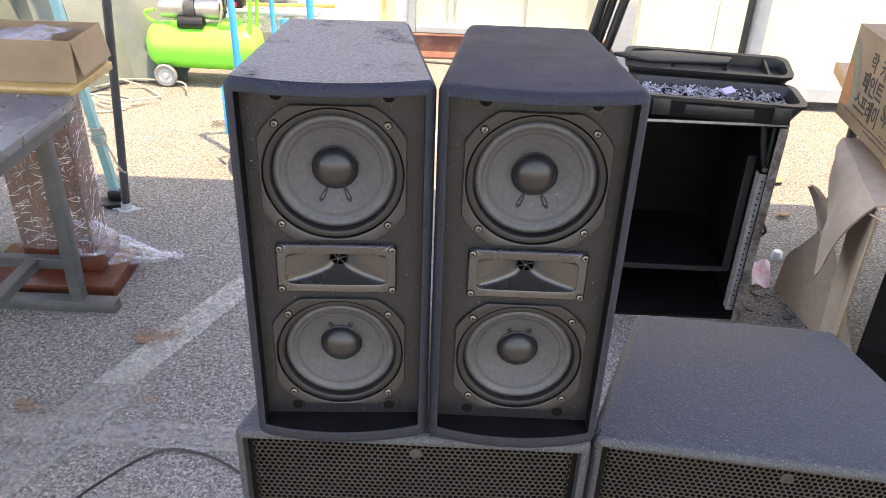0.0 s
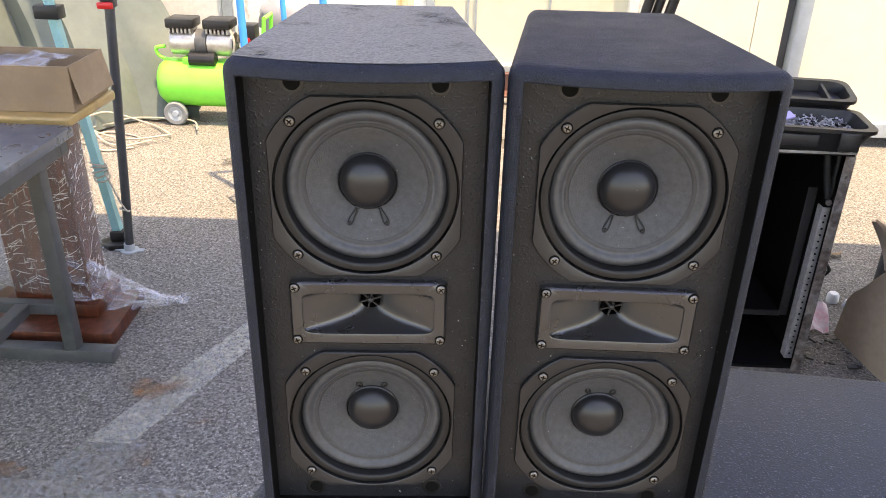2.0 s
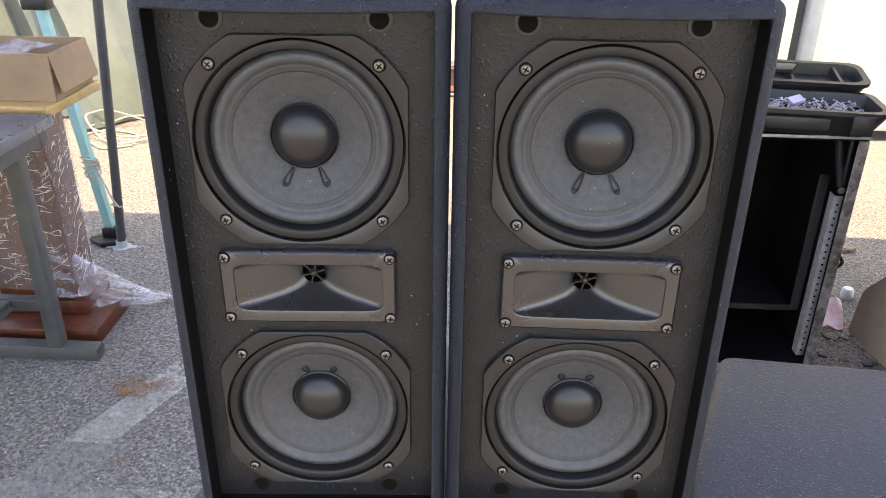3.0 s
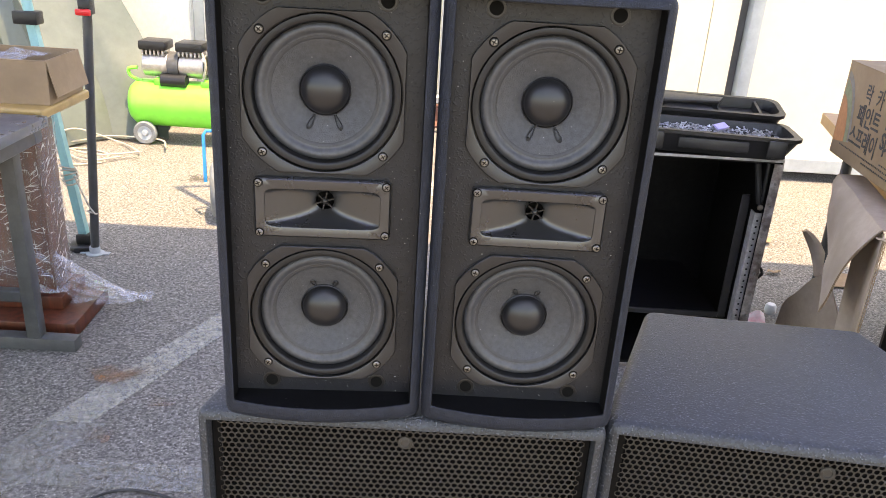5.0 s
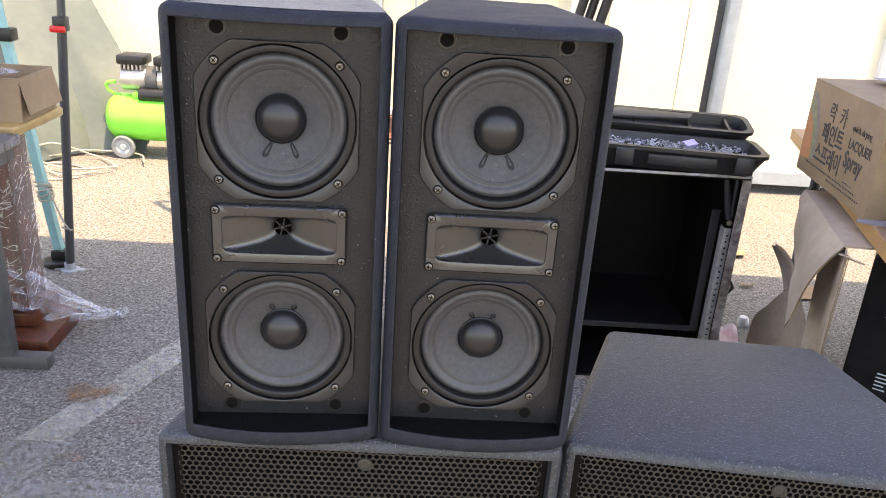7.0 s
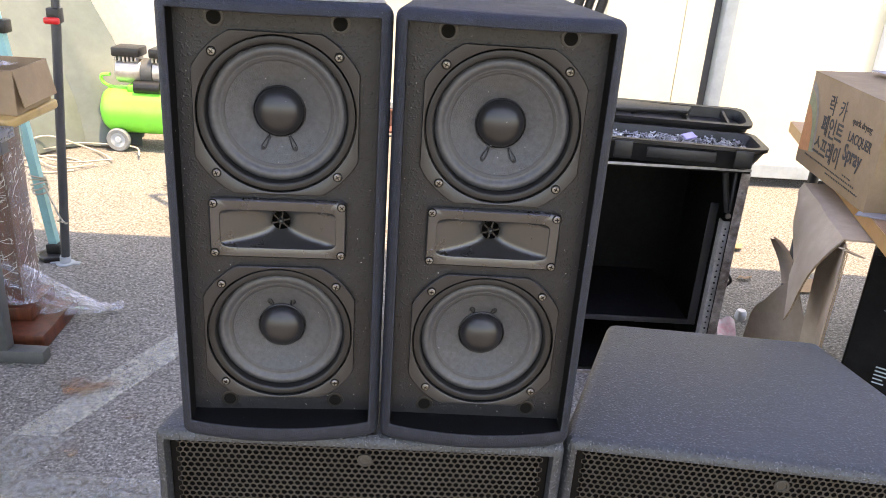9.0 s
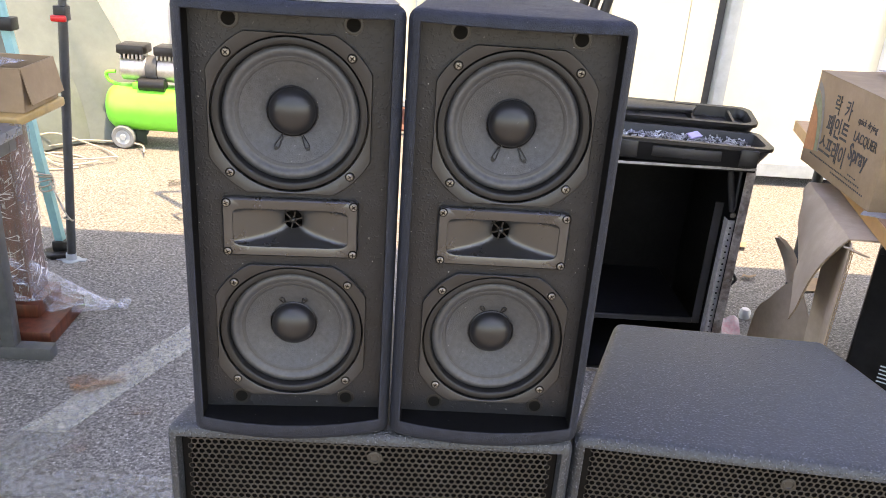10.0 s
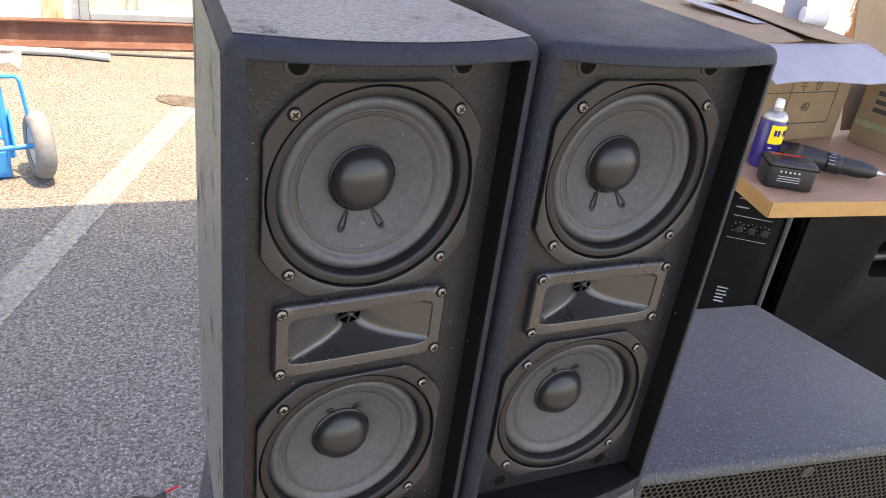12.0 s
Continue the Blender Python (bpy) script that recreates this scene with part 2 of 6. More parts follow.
def build_woofer(parent, cx, cz, flip, rnd):
    """Eight-sided driver: frame, recessed gasket ring, surround, cone, dust cap, lead terminals, four screws."""
    y0 = SPK_BAFFLE
    hub = bmesh.new()
    n, half, rad, inner = 128, 0.0850, 0.0968, 0.0828
    rim = []
    for k in range(n):
        a = 2 * math.pi * k / n
        c, s = math.cos(a), math.sin(a)
        r = min(rad, half / max(abs(c), abs(s)))
        rim.append((r, c, s))
    rows = []
    for off, yy in ((0.0, y0 - 0.0001), (0.0, y0 - 0.0044), (0.0008, y0 - 0.0052)):
        rows.append([hub.verts.new((cx + (r - off) * c, yy, cz + (r - off) * s)) for r, c, s in rim])
    for r, yy in ((inner + 0.0006, y0 - 0.0052), (inner, y0 - 0.0047), (inner, y0 + 0.0040)):
        rows.append([hub.verts.new((cx + r * c, yy, cz + r * s)) for _, c, s in rim])
    for u, v in zip(rows, rows[1:]):
        for k in range(n):
            hub.faces.new((u[k], u[(k + 1) % n], v[(k + 1) % n], v[k]))
    woofer = part("woofer", hub, M_FLANGE, parent, "octagonal woofer driver with dark grey paper cone")
    at = Matrix.Translation((cx, y0, cz)) @ FRONT
    b = bmesh.new()
    add_lathe(b, [(0.0831, -0.0036), (0.0814, -0.0036), (0.0812, 0.0018), (0.0804, 0.0030), (0.0780, 0.0034), (0.0752, 0.0032), (0.0738, 0.0024), (0.0730, 0.0006), (0.0727, -0.0040), (0.0715, -0.0078), (0.0700, -0.0082)], 72, at)
    part("gasket", b, M_RUBBER, woofer)
    b = bmesh.new()
    roll = [(0.0717 - 0.0129 * i / 12, -0.0062 + 0.0034 * math.sin(math.pi * min(1.0, 1.12 * i / 12 + 0.02)) - 0.0012 * i / 12) for i in range(13)]
    add_lathe(b, [(0.0722, -0.0085)] + roll + [(0.0584, -0.0088)], 72, at)
    part("surround", b, M_CONE_RIM, woofer)
    b = add_lathe(bmesh.new(), [(0.0587, -0.0090), (0.0586, -0.0072), (0.0576, -0.0073), (0.0552, -0.0084), (0.0546, -0.0090), (0.0542, -0.0104)], 72, at)
    part("glue_ring", b, M_GLUE, woofer, "darker glue ring round the cone")
    b = bmesh.new()
    cone = [(0.0544 - (0.0544 - 0.0255) * t, -0.0086 - 0.0132 * t ** 0.9) for t in [i / 8 for i in range(9)]]
    add_lathe(b, [(0.0548, -0.0100), (0.0547, -0.0085)] + cone, 72, at)
    part("cone", b, M_CONE, woofer)
    b = bmesh.new()
    cap = [(0.0276, -0.0220), (0.0275, -0.0196), (0.0268, -0.0190), (0.0262, -0.0196), (0.0257, -0.0192)] + [(0.0254 * math.cos(a), -0.0192 + 0.0165 * math.sin(a)) for a in [math.pi / 2 * i / 10 for i in range(1, 11)]]
    add_lathe(b, cap, 48, at)
    part("dust_cap", b, M_CAP, woofer)
    for sx in (-1, 1):
        b = bmesh.new()
        s = -1 if not flip else 1
        p0 = Vector((cx + sx * 0.0105, y0 + 0.0198, cz + s * 0.0266))
        p1 = Vector((cx + sx * 0.0172, y0 + 0.0132, cz + s * 0.0392))
        if flip:
            p1 = p0.lerp(p1, 0.5)
        way = (p1 - p0).normalized()
        side = way.cross(Vector((0, 1, 0))).normalized() * 0.0024
        loop = [p0 - side * 0.35, p0.lerp(p1, 0.75) - side, p1 - side * 0.75, p1 + way * 0.0016, p1 + side * 0.75, p0.lerp(p1, 0.75) + side, p0 + side * 0.35]
        add_tube(b, smooth_path(loop, 3), 0.0008, 6)
        add_lathe(b, [(0.0015, -0.001), (0.0014, 0.0010), (0, 0.0016)], 10, Matrix.Translation(p1 - way * 0.0005) @ FRONT)
        part("lead_terminal", b, M_RUBBER, woofer)
    for sx in (-1, 1):
        for sz in (-1, 1):
            add_screw(woofer, cx + sx * 0.0634, y0 - 0.0052, cz + sz * 0.0630, rnd.uniform(0, 1.5))
    return woofer


def build_horn(parent, cx, cz, rnd):
    """Rectangular horn tweeter: flange, flared mouth, throat with phase plug."""
    y0 = SPK_BAFFLE
    n = 64

    def rounded_rect(w, h, e):
        pts = []
        for k in range(n):
            a = 2 * math.pi * (k + 0.5) / n
            c, s = math.cos(a), math.sin(a)
            pts.append((cx + w * math.copysign(abs(c) ** (2 / e), c), cz + h * math.copysign(abs(s) ** (2 / e), s)))
        return pts
    b = bmesh.new()
    loops = [(0.0742, 0.0342, 16, y0), (0.0742, 0.0342, 16, y0 - 0.0045), (0.0736, 0.0336, 16, y0 - 0.0062), (0.0718, 0.0318, 16, y0 - 0.0078),
             (0.0632, 0.0228, 9, y0 - 0.0078), (0.0625, 0.0221, 9, y0 - 0.0074), (0.0621, 0.0217, 9, y0 - 0.0058)]
    for t in (0.12, 0.3, 0.5, 0.7, 0.85, 1.0):
        w = 0.0520 * (1 - t) ** 1.5 + 0.0098
        h = 0.0214 - 0.0110 * t ** 1.3
        loops.append((min(w, 0.0616), h, 9 - 6.6 * t, y0 - 0.0058 + 0.0293 * t ** 0.75))
    rows = [[b.verts.new((x, y, z)) for x, z in rounded_rect(w, h, e)] for w, h, e, y in loops]
    for u, v in zip(rows, rows[1:]):
        for k in range(n):
            b.faces.new((u[k], u[(k + 1) % n], v[(k + 1) % n], v[k]))
    horn = part("horn", b, M_HORN, parent, "rectangular black plastic horn tweeter")
    b = bmesh.new()
    y1 = y0 + 0.0236
    add_lathe(b, [(0.0120, 0.0), (0.0, -0.001)], 24, Matrix.Translation((cx, y1 + 0.012, cz)) @ FRONT)
    add_tube(b, [(cx, y1 - 0.0005, cz), (cx, y1 + 0.014, cz)], 0.0112, 24, False)
    part("throat", b, M_DARK, horn)
    b = bmesh.new()
    add_lathe(b, [(0.0042, 0), (0.0030, 0.004), (0, 0.0062)], 16, Matrix.Translation((cx, y1, cz)) @ FRONT)
    for k in range(6):
        add_box(b, 0.003, 0.0105, -0.0007, 0.0007, 0, 0.003, m=Matrix.Translation((cx, y1, cz)) @ FRONT @ Matrix.Rotation(k * math.pi / 3 + 0.3, 4, "Z"))
    part("phase_plug", b, M_FLANGE, horn)
    for sx in (-1, 1):
        for sz in (-1, 1):
            add_screw(horn, cx + sx * 0.0685, y0 - 0.0078, cz + sz * 0.0284, rnd.uniform(0, 1.5))
    return horn


M_CONE_RIM = material("cloth_surround", (0.0360, 0.0390, 0.0450, 1), 0.48, grain=0.3, scale=160, blotch=0.4, blotch_scale=30, tint=(0.056, 0.055, 0.055, 1))


# dust for the top; the same pale coat paints sheen on the side
M_DUST_SHEEN = material("gritty_dust_sheen", (0.118, 0.118, 0.112, 1), 0.45, grain=0.7, scale=300, bump=1.0, bump_scale=330)
_n, _l = M_DUST_SHEEN.node_tree.nodes, M_DUST_SHEEN.node_tree.links
_t = _n.new("ShaderNodeTexNoise")
_t.inputs["Scale"].default_value, _t.inputs["Detail"].default_value, _t.inputs["Roughness"].default_value = 11, 9, 0.72
_l.new(next(q for q in _n if q.type == "TEX_COORD").outputs["Object"], _t.inputs["Vector"])
_r = _n.new("ShaderNodeMapRange")
_r.inputs["From Min"].default_value, _r.inputs["From Max"].default_value = 0.28, 0.46
_l.new(_t.outputs["Fac"], _r.inputs["Value"])
_mx = _n.new("ShaderNodeMixShader")
_l.new(_r.outputs["Result"], _mx.inputs["Fac"])
_l.new(_n.new("ShaderNodeBsdfTransparent").outputs[0], _mx.inputs[1])
_l.new(_n["Principled BSDF"].outputs[0], _mx.inputs[2])
_l.new(_mx.outputs[0], _n["Material Output"].inputs["Surface"])


def build_speaker(m, label, seed, shift, dusty=False):
    rnd = random.Random(seed)
    sp = thing("speaker", m, label, "loudspeaker", "pair of speakers")
    x1, z0, z1 = SPK_W / 2 - 0.0137, 0.0235, SPK_H - 0.0135
    outer = add_prism(bmesh.new(), speaker_plan(), 0, SPK_H, 0.012, 4)
    cut = add_box(bmesh.new(), -x1, x1, -0.1, SPK_BAFFLE + 0.13, z0, z1)
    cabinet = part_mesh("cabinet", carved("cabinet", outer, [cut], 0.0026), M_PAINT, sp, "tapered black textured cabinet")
    # inward recess faces are coloured blacker than the outer paint to deepen their shade
    cabinet.data.materials.append(M_RECESS_BLACK)
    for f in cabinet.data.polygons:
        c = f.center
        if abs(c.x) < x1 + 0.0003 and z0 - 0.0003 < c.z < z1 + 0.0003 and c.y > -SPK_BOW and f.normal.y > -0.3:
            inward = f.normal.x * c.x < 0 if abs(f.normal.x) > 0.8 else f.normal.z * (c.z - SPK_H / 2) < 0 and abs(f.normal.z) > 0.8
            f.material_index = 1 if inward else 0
    b = add_box(bmesh.new(), -x1, x1, SPK_BAFFLE, SPK_BAFFLE + 0.0115, z0, z1)
    if dusty:
        pts = [(x * 0.93, y + (0.010 if y < 0.2 else -0.012)) for x, y in speaker_plan()]
        part("dust_layer", add_prism(bmesh.new(), pts, SPK_H + 0.0002, SPK_H + 0.0005), M_DUST_SHEEN, sp, "gritty dust film with bare patches", smooth=False)
        # pale film over the left side: its grazing reflection put into colour
        p, q = Vector((-SPK_W / 2, 0, 0)), Vector((-SPK_RW / 2, SPK_D, 0))
        d = (q - p).normalized()
        out = Vector((-d.y, d.x, 0))
        a, c = p + d * 0.013 + out * 0.0003, q - d * 0.012 + out * 0.0003
        film_pts = [(a.x, a.y), (c.x, c.y), (c.x + out.x * 0.0003, c.y + out.y * 0.0003), (a.x + out.x * 0.0003, a.y + out.y * 0.0003)]
        part("side_sheen", add_prism(bmesh.new(), film_pts, 0.012, SPK_H - 0.013), M_DUST_SHEEN, sp, "thin pale dusty film painting the side's grazing sheen", smooth=False)
    up_z, low_z, horn_z = 0.3828, 0.1275, 0.2580
    holes = [add_lathe(bmesh.new(), [(0, -0.1), (0.0832, -0.1), (0.0832, 0.1), (0, 0.1)], 64, Matrix.Translation((shift, SPK_BAFFLE, z)) @ FRONT) for z in (up_z, low_z)]
    holes.append(add_box(bmesh.new(), shift - 0.066, shift + 0.066, -0.1, 0.2, horn_z - 0.028, horn_z + 0.028))
    part_mesh("baffle", carved("baffle", b, holes, 0), M_BAFFLE, sp)
    build_woofer(sp, shift, up_z, False, rnd)
    build_woofer(sp, shift, low_z, True, rnd)
    build_horn(sp, shift, horn_z, rnd)
    for sx in (-1, 1):
        for z in (0.4785, 0.0370):
            at = Matrix.Translation((sx * 0.0622, SPK_BAFFLE, z)) @ FRONT
            ring = part("grille_socket", add_lathe(bmesh.new(), [(0.0104, 0.0), (0.0102, 0.0006), (0.0094, 0.0008), (0.0074, 0.0006), (0.0070, -0.0002)], 24, at), M_FLANGE_DARK, sp)
            part("socket_hole", add_lathe(bmesh.new(), [(0.0071, 0.0003), (0.0, 0.0003)], 24, at), M_DARK, ring)
    return sp


# ---- subwoofer ----
def perforated(name, w, h, pitch, hole, mat, parent):
    """Steel sheet in the xz plane with staggered round holes, as one mesh."""
    vs, fs = [], []
    px, pz = pitch, pitch * math.sqrt(3) / 2
    k = 6
    R = pitch / math.sqrt(3)
    rows, cols = int(h / pz), int(w / px)
    for j in range(rows):
        for i in range(cols):
            cx = (i + 0.5 * (j % 2) - cols / 2 + 0.25) * px
            cz = (j + 0.5) * pz
            base = len(vs)
            for q in range(k):
                a = math.pi / 6 + q * math.pi / 3
                vs.append((cx + R * math.cos(a), 0, cz + R * math.sin(a)))
            for q in range(2 * k):
                a = math.pi / 6 + q * math.pi / 6
                vs.append((cx + hole * math.cos(a), 0, cz + hole * math.sin(a)))
            for q in range(2 * k):
                a = math.pi / 6 + q * math.pi / 6
                vs.append((cx + hole * math.cos(a), 0.0012, cz + hole * math.sin(a)))
            for q in range(k):
                o0, o1 = base + q, base + (q + 1) % k
                i0, i1, i2 = base + k + 2 * q, base + k + 2 * q + 1, base + k + (2 * q + 2) % (2 * k)
                fs += [(o0, i1, i0), (o0, o1, i1), (o1, i2, i1)]
            for q in range(2 * k):
                a0, a1 = base + k + q, base + k + (q + 1) % (2 * k)
                fs.append((a0, a1, a1 + 2 * k, a0 + 2 * k))
    me = bpy.data.meshes.new(name)
    me.from_pydata(vs, [], fs)
    return part_mesh(name, me, mat, parent, "perforated steel grille", smooth=False)


def build_sub(m, plan, width, height, label):
    """plan: outline with the front edge along y = 0 from (0, 0) to (width, 0)."""
    sub = thing("subwoofer", m, label, "subwoofer", "subwoofers")
    outer = add_prism(bmesh.new(), plan, 0, height, 0.014, 4)
    cut = add_box(bmesh.new(), 0.015, width - 0.015, -0.1, 0.05, 0.02, height - 0.015)
    part_mesh("cabinet", carved("cabinet", outer, [cut], 0.002), M_SUB_PAINT, sub)
    g = perforated("grille", width - 0.046, height - 0.037, 0.0085, 0.00355, M_GRILLE, sub)
    g.location = (width / 2, 0.018, 0.022)
    b = add_box(bmesh.new(), 0.0155, width - 0.0155, 0.040, 0.0495, 0.0205, height - 0.0155)
    part("foam_backing", b, M_FOAM, sub)
    for x in (0.0155, width - 0.0275):
        b = add_box(bmesh.new(), x, x + 0.012, 0.020, 0.0395, 0.0205, height - 0.0155, 0.001, 1)
        part("grille_batten", b, M_RECESS_BLACK, sub)
    b = add_lathe(bmesh.new(), [(0.0095, 0), (0.009, 0.0015), (0.006, 0.0022), (0.0052, 0.001), (0, 0.001)], 20, Matrix.Translation((width / 2 + 0.005, 0.0175, height - 0.045)) @ FRONT)
    part("grille_bolt", b, M_GRILLE, sub)
    return sub


# ---- ground ----
M_ASPHALT = material("worn_asphalt", (0.172, 0.158, 0.140, 1), 0.85, grain=0.75, scale=95, blotch=0.5, blotch_scale=1.4, tint=(0.115, 0.110, 0.104, 1),
                     bump=1.0, bump_scale=120, specks=0.070, specks_scale=150, specks_color=(0.37, 0.35, 0.31, 1))
nt = M_ASPHALT.node_tree
vor = nt.nodes.new("ShaderNodeTexVoronoi")
vor.inputs["Scale"].default_value = 165
nt.links.new(next(q for q in nt.nodes if q.type == "TEX_COORD").outputs["Object"], vor.inputs["Vector"])
sep = nt.nodes.new("ShaderNodeSeparateColor")
nt.links.new(vor.outputs["Color"], sep.inputs["Color"])
agg = nt.nodes.new("ShaderNodeMapRange")
agg.inputs["To Min"].default_value, agg.inputs["To Max"].default_value = 0.52, 1.44
nt.links.new(sep.outputs["Red"], agg.inputs["Value"])
shade = nt.nodes.new("ShaderNodeHueSaturation")
p_in = nt.nodes["Principled BSDF"].inputs["Base Color"]
nt.links.new(p_in.links[0].from_socket, shade.inputs["Color"])
nt.links.new(agg.outputs["Result"], shade.inputs["Value"])
nt.links.new(shade.outputs["Color"], p_in)
b = bmesh.new()
add_box(b, -400, 400, -400, 400, -0.3, 0.0)
tagged(part("ground", b, M_ASPHALT, smooth=False), "grey worn asphalt yard, half in canopy shade", "asphalt", kind="structure")

build_speaker(Matrix.Translation((-0.1200, 0.836, 0.700)) @ Matrix.Rotation(radians(3.4), 4, "Z"), "black dual-woofer speaker standing on the subwoofer, dusty gritty top", 3, -0.0017, True)
build_speaker(Matrix.Translation((0.1112, 0.841, 0.700)) @ Matrix.Rotation(radians(0.3), 4, "Z"), "black dual-woofer speaker standing on the subwoofer, bare top", 5, 0.0012)
build_sub(Matrix.Translation((-0.276, 0.838, 0)), [(0, 0), (0.501, 0), (0.501, 0.05), (0.42, 0.34), (0.088, 0.34)], 0.501, 0.700, "black subwoofer with perforated grille under the speakers")
sub2_m = Matrix.Translation((0.2262, 0.853, 0)) @ Matrix.Rotation(radians(-6.6), 4, "Z")
build_sub(sub2_m, [(0, 0), (0.5385, 0), (0.4135, 0.345), (0.082, 0.335), (0, 0.025)], 0.5385, 0.702, "black subwoofer with bare flat top beside the speakers")

# ---- more materials ----
def layered(name, base, over, scale, lo, hi, rough=0.6, stretch=(1, 1, 1), fine=None, bump=0.0, spec=0.4, metal=0.0):
    """Base colour with an irregular second colour over it (rust, dirt, worn paint)."""
    m = material(name, base, rough, metal=metal, grain=0.10, scale=35, bump=bump, bump_scale=fine or 200, spec=spec)
    nt = m.node_tree
    n, l = nt.nodes, nt.links
    p = n["Principled BSDF"]
    src = p.inputs["Base Color"].links[0].from_socket
    tc = next(q for q in n if q.type == "TEX_COORD")
    mp = n.new("ShaderNodeMapping")
    mp.inputs["Scale"].default_value = stretch
    l.new(tc.outputs["Object"], mp.inputs["Vector"])
    t = n.new("ShaderNodeTexNoise")
    t.inputs["Scale"].default_value, t.inputs["Detail"].default_value, t.inputs["Roughness"].default_value = scale, 7, 0.62
    l.new(mp.outputs["Vector"], t.inputs["Vector"])
    r = n.new("ShaderNodeMapRange")
    r.inputs["From Min"].default_value, r.inputs["From Max"].default_value = lo, hi
    l.new(t.outputs["Fac"], r.inputs["Value"])
    mx = n.new("ShaderNodeMix")
    mx.data_type = "RGBA"
    l.new(r.outputs["Result"], mx.inputs["Factor"])
    l.new(src, mx.inputs["A"])
    mx.inputs["B"].default_value = over
    l.new(mx.outputs["Result"], p.inputs["Base Color"])
    return m


def worn(name, color, scale, lo, hi, rough=0.8):
    """Thin coat that is worn away in places."""
    m = material(name, color, rough, grain=0.3, scale=70)
    nt = m.node_tree
    n, l = nt.nodes, nt.links
    p, out = n["Principled BSDF"], n["Material Output"]
    tc = next(q for q in n if q.type == "TEX_COORD")
    t = n.new("ShaderNodeTexNoise")
    t.inputs["Scale"].default_value, t.inputs["Detail"].default_value, t.inputs["Roughness"].default_value = scale, 8, 0.75
    l.new(tc.outputs["Object"], t.inputs["Vector"])
    r = n.new("ShaderNodeMapRange")
    r.inputs["From Min"].default_value, r.inputs["From Max"].default_value = lo, hi
    l.new(t.outputs["Fac"], r.inputs["Value"])
    tr = n.new("ShaderNodeBsdfTransparent")
    mx = n.new("ShaderNodeMixShader")
    l.new(r.outputs["Result"], mx.inputs["Fac"])
    l.new(tr.outputs[0], mx.inputs[1])
    l.new(p.outputs[0], mx.inputs[2])
    l.new(mx.outputs[0], out.inputs["Surface"])
    return m


def film(name, color, clear, rough=0.15, stretch=(1, 1, 1), lo=0.35, hi=0.7):
    """Clear plastic film: mostly see-through, with gloss."""
    m = bpy.data.materials.new(name)
    m.use_nodes = True
    nt = m.node_tree
    n, l = nt.nodes, nt.links
    p, out = n["Principled BSDF"], n["Material Output"]
    p.inputs["Base Color"].default_value = color
    p.inputs["Roughness"].default_value = rough
    tc = n.new("ShaderNodeTexCoord")
    t = n.new("ShaderNodeTexNoise")
    t.inputs["Scale"].default_value, t.inputs["Detail"].default_value = 14, 6
    mp = n.new("ShaderNodeMapping")
    mp.inputs["Scale"].default_value = stretch
    mp.inputs["Rotation"].default_value = (0.35, 0.45, 0.2)
    t.inputs["Distortion"].default_value = 0.6
    l.new(tc.outputs["Object"], mp.inputs["Vector"])
    l.new(mp.outputs["Vector"], t.inputs["Vector"])
    r = n.new("ShaderNodeMapRange")
    r.inputs["From Min"].default_value, r.inputs["From Max"].default_value = lo, hi
    r.inputs["To Min"].default_value, r.inputs["To Max"].default_value = (1 - clear) * 0.4, (1 - clear) * 1.9
    l.new(t.outputs["Fac"], r.inputs["Value"])
    tr = n.new("ShaderNodeBsdfTransparent")
    mx = n.new("ShaderNodeMixShader")
    l.new(r.outputs["Result"], mx.inputs["Fac"])
    l.new(tr.outputs[0], mx.inputs[1])
    l.new(p.outputs[0], mx.inputs[2])
    l.new(mx.outputs[0], out.inputs["Surface"])
    return m


def cloth(name, color, through_amount):
    m = material(name, color, 0.7, grain=0.08, scale=30, blotch=0.3, blotch_scale=2.0)
    nt = m.node_tree
    n, l = nt.nodes, nt.links
    p, out = n["Principled BSDF"], n["Material Output"]
    t = n.new("ShaderNodeBsdfTranslucent")
    t.inputs["Color"].default_value = color
    mx = n.new("ShaderNodeMixShader")
    mx.inputs["Fac"].default_value = through_amount
    l.new(p.outputs[0], mx.inputs[1])
    l.new(t.outputs[0], mx.inputs[2])
    l.new(mx.outputs[0], out.inputs["Surface"])
    return m


M_WHITE_WALL = layered("white_painted_steel", (0.78, 0.77, 0.72, 1), (0.42, 0.20, 0.045, 1), 2.2, 0.63, 0.70, 0.5, (1.6, 1, 0.7))
M_CREAM = material("cream_panel", (0.66, 0.62, 0.48, 1), 0.5, grain=0.04, scale=10, blotch=0.3, blotch_scale=1.2, tint=(0.58, 0.54, 0.41, 1))
M_RUSTY = layered("rusty_white_steel", (0.70, 0.69, 0.66, 1), (0.18, 0.065, 0.02, 1), 3.0, 0.50, 0.56, 0.6, (1.5, 1, 0.6))
M_GREY_STEEL = material("grey_painted_steel", (0.36, 0.40, 0.42, 1), 0.45, grain=0.1, scale=20, blotch=0.3, blotch_scale=4)
M_DARK_STEEL = material("dark_grey_steel", (0.075, 0.078, 0.080, 1), 0.5, grain=0.2, scale=30, blotch=0.4, blotch_scale=7)
M_BEAM = layered("red_oxide_steel", (0.13, 0.058, 0.046, 1), (0.26, 0.16, 0.125, 1), 5, 0.5, 0.75, 0.7)
M_CANOPY = cloth("canopy_fabric", (0.52, 0.60, 0.84, 1), 0.66)
M_TARP = material("grey_green_tarpaulin", (0.095, 0.115, 0.10, 1), 0.42, grain=0.1, scale=14, blotch=0.5, blotch_scale=3, tint=(0.15, 0.165, 0.145, 1))
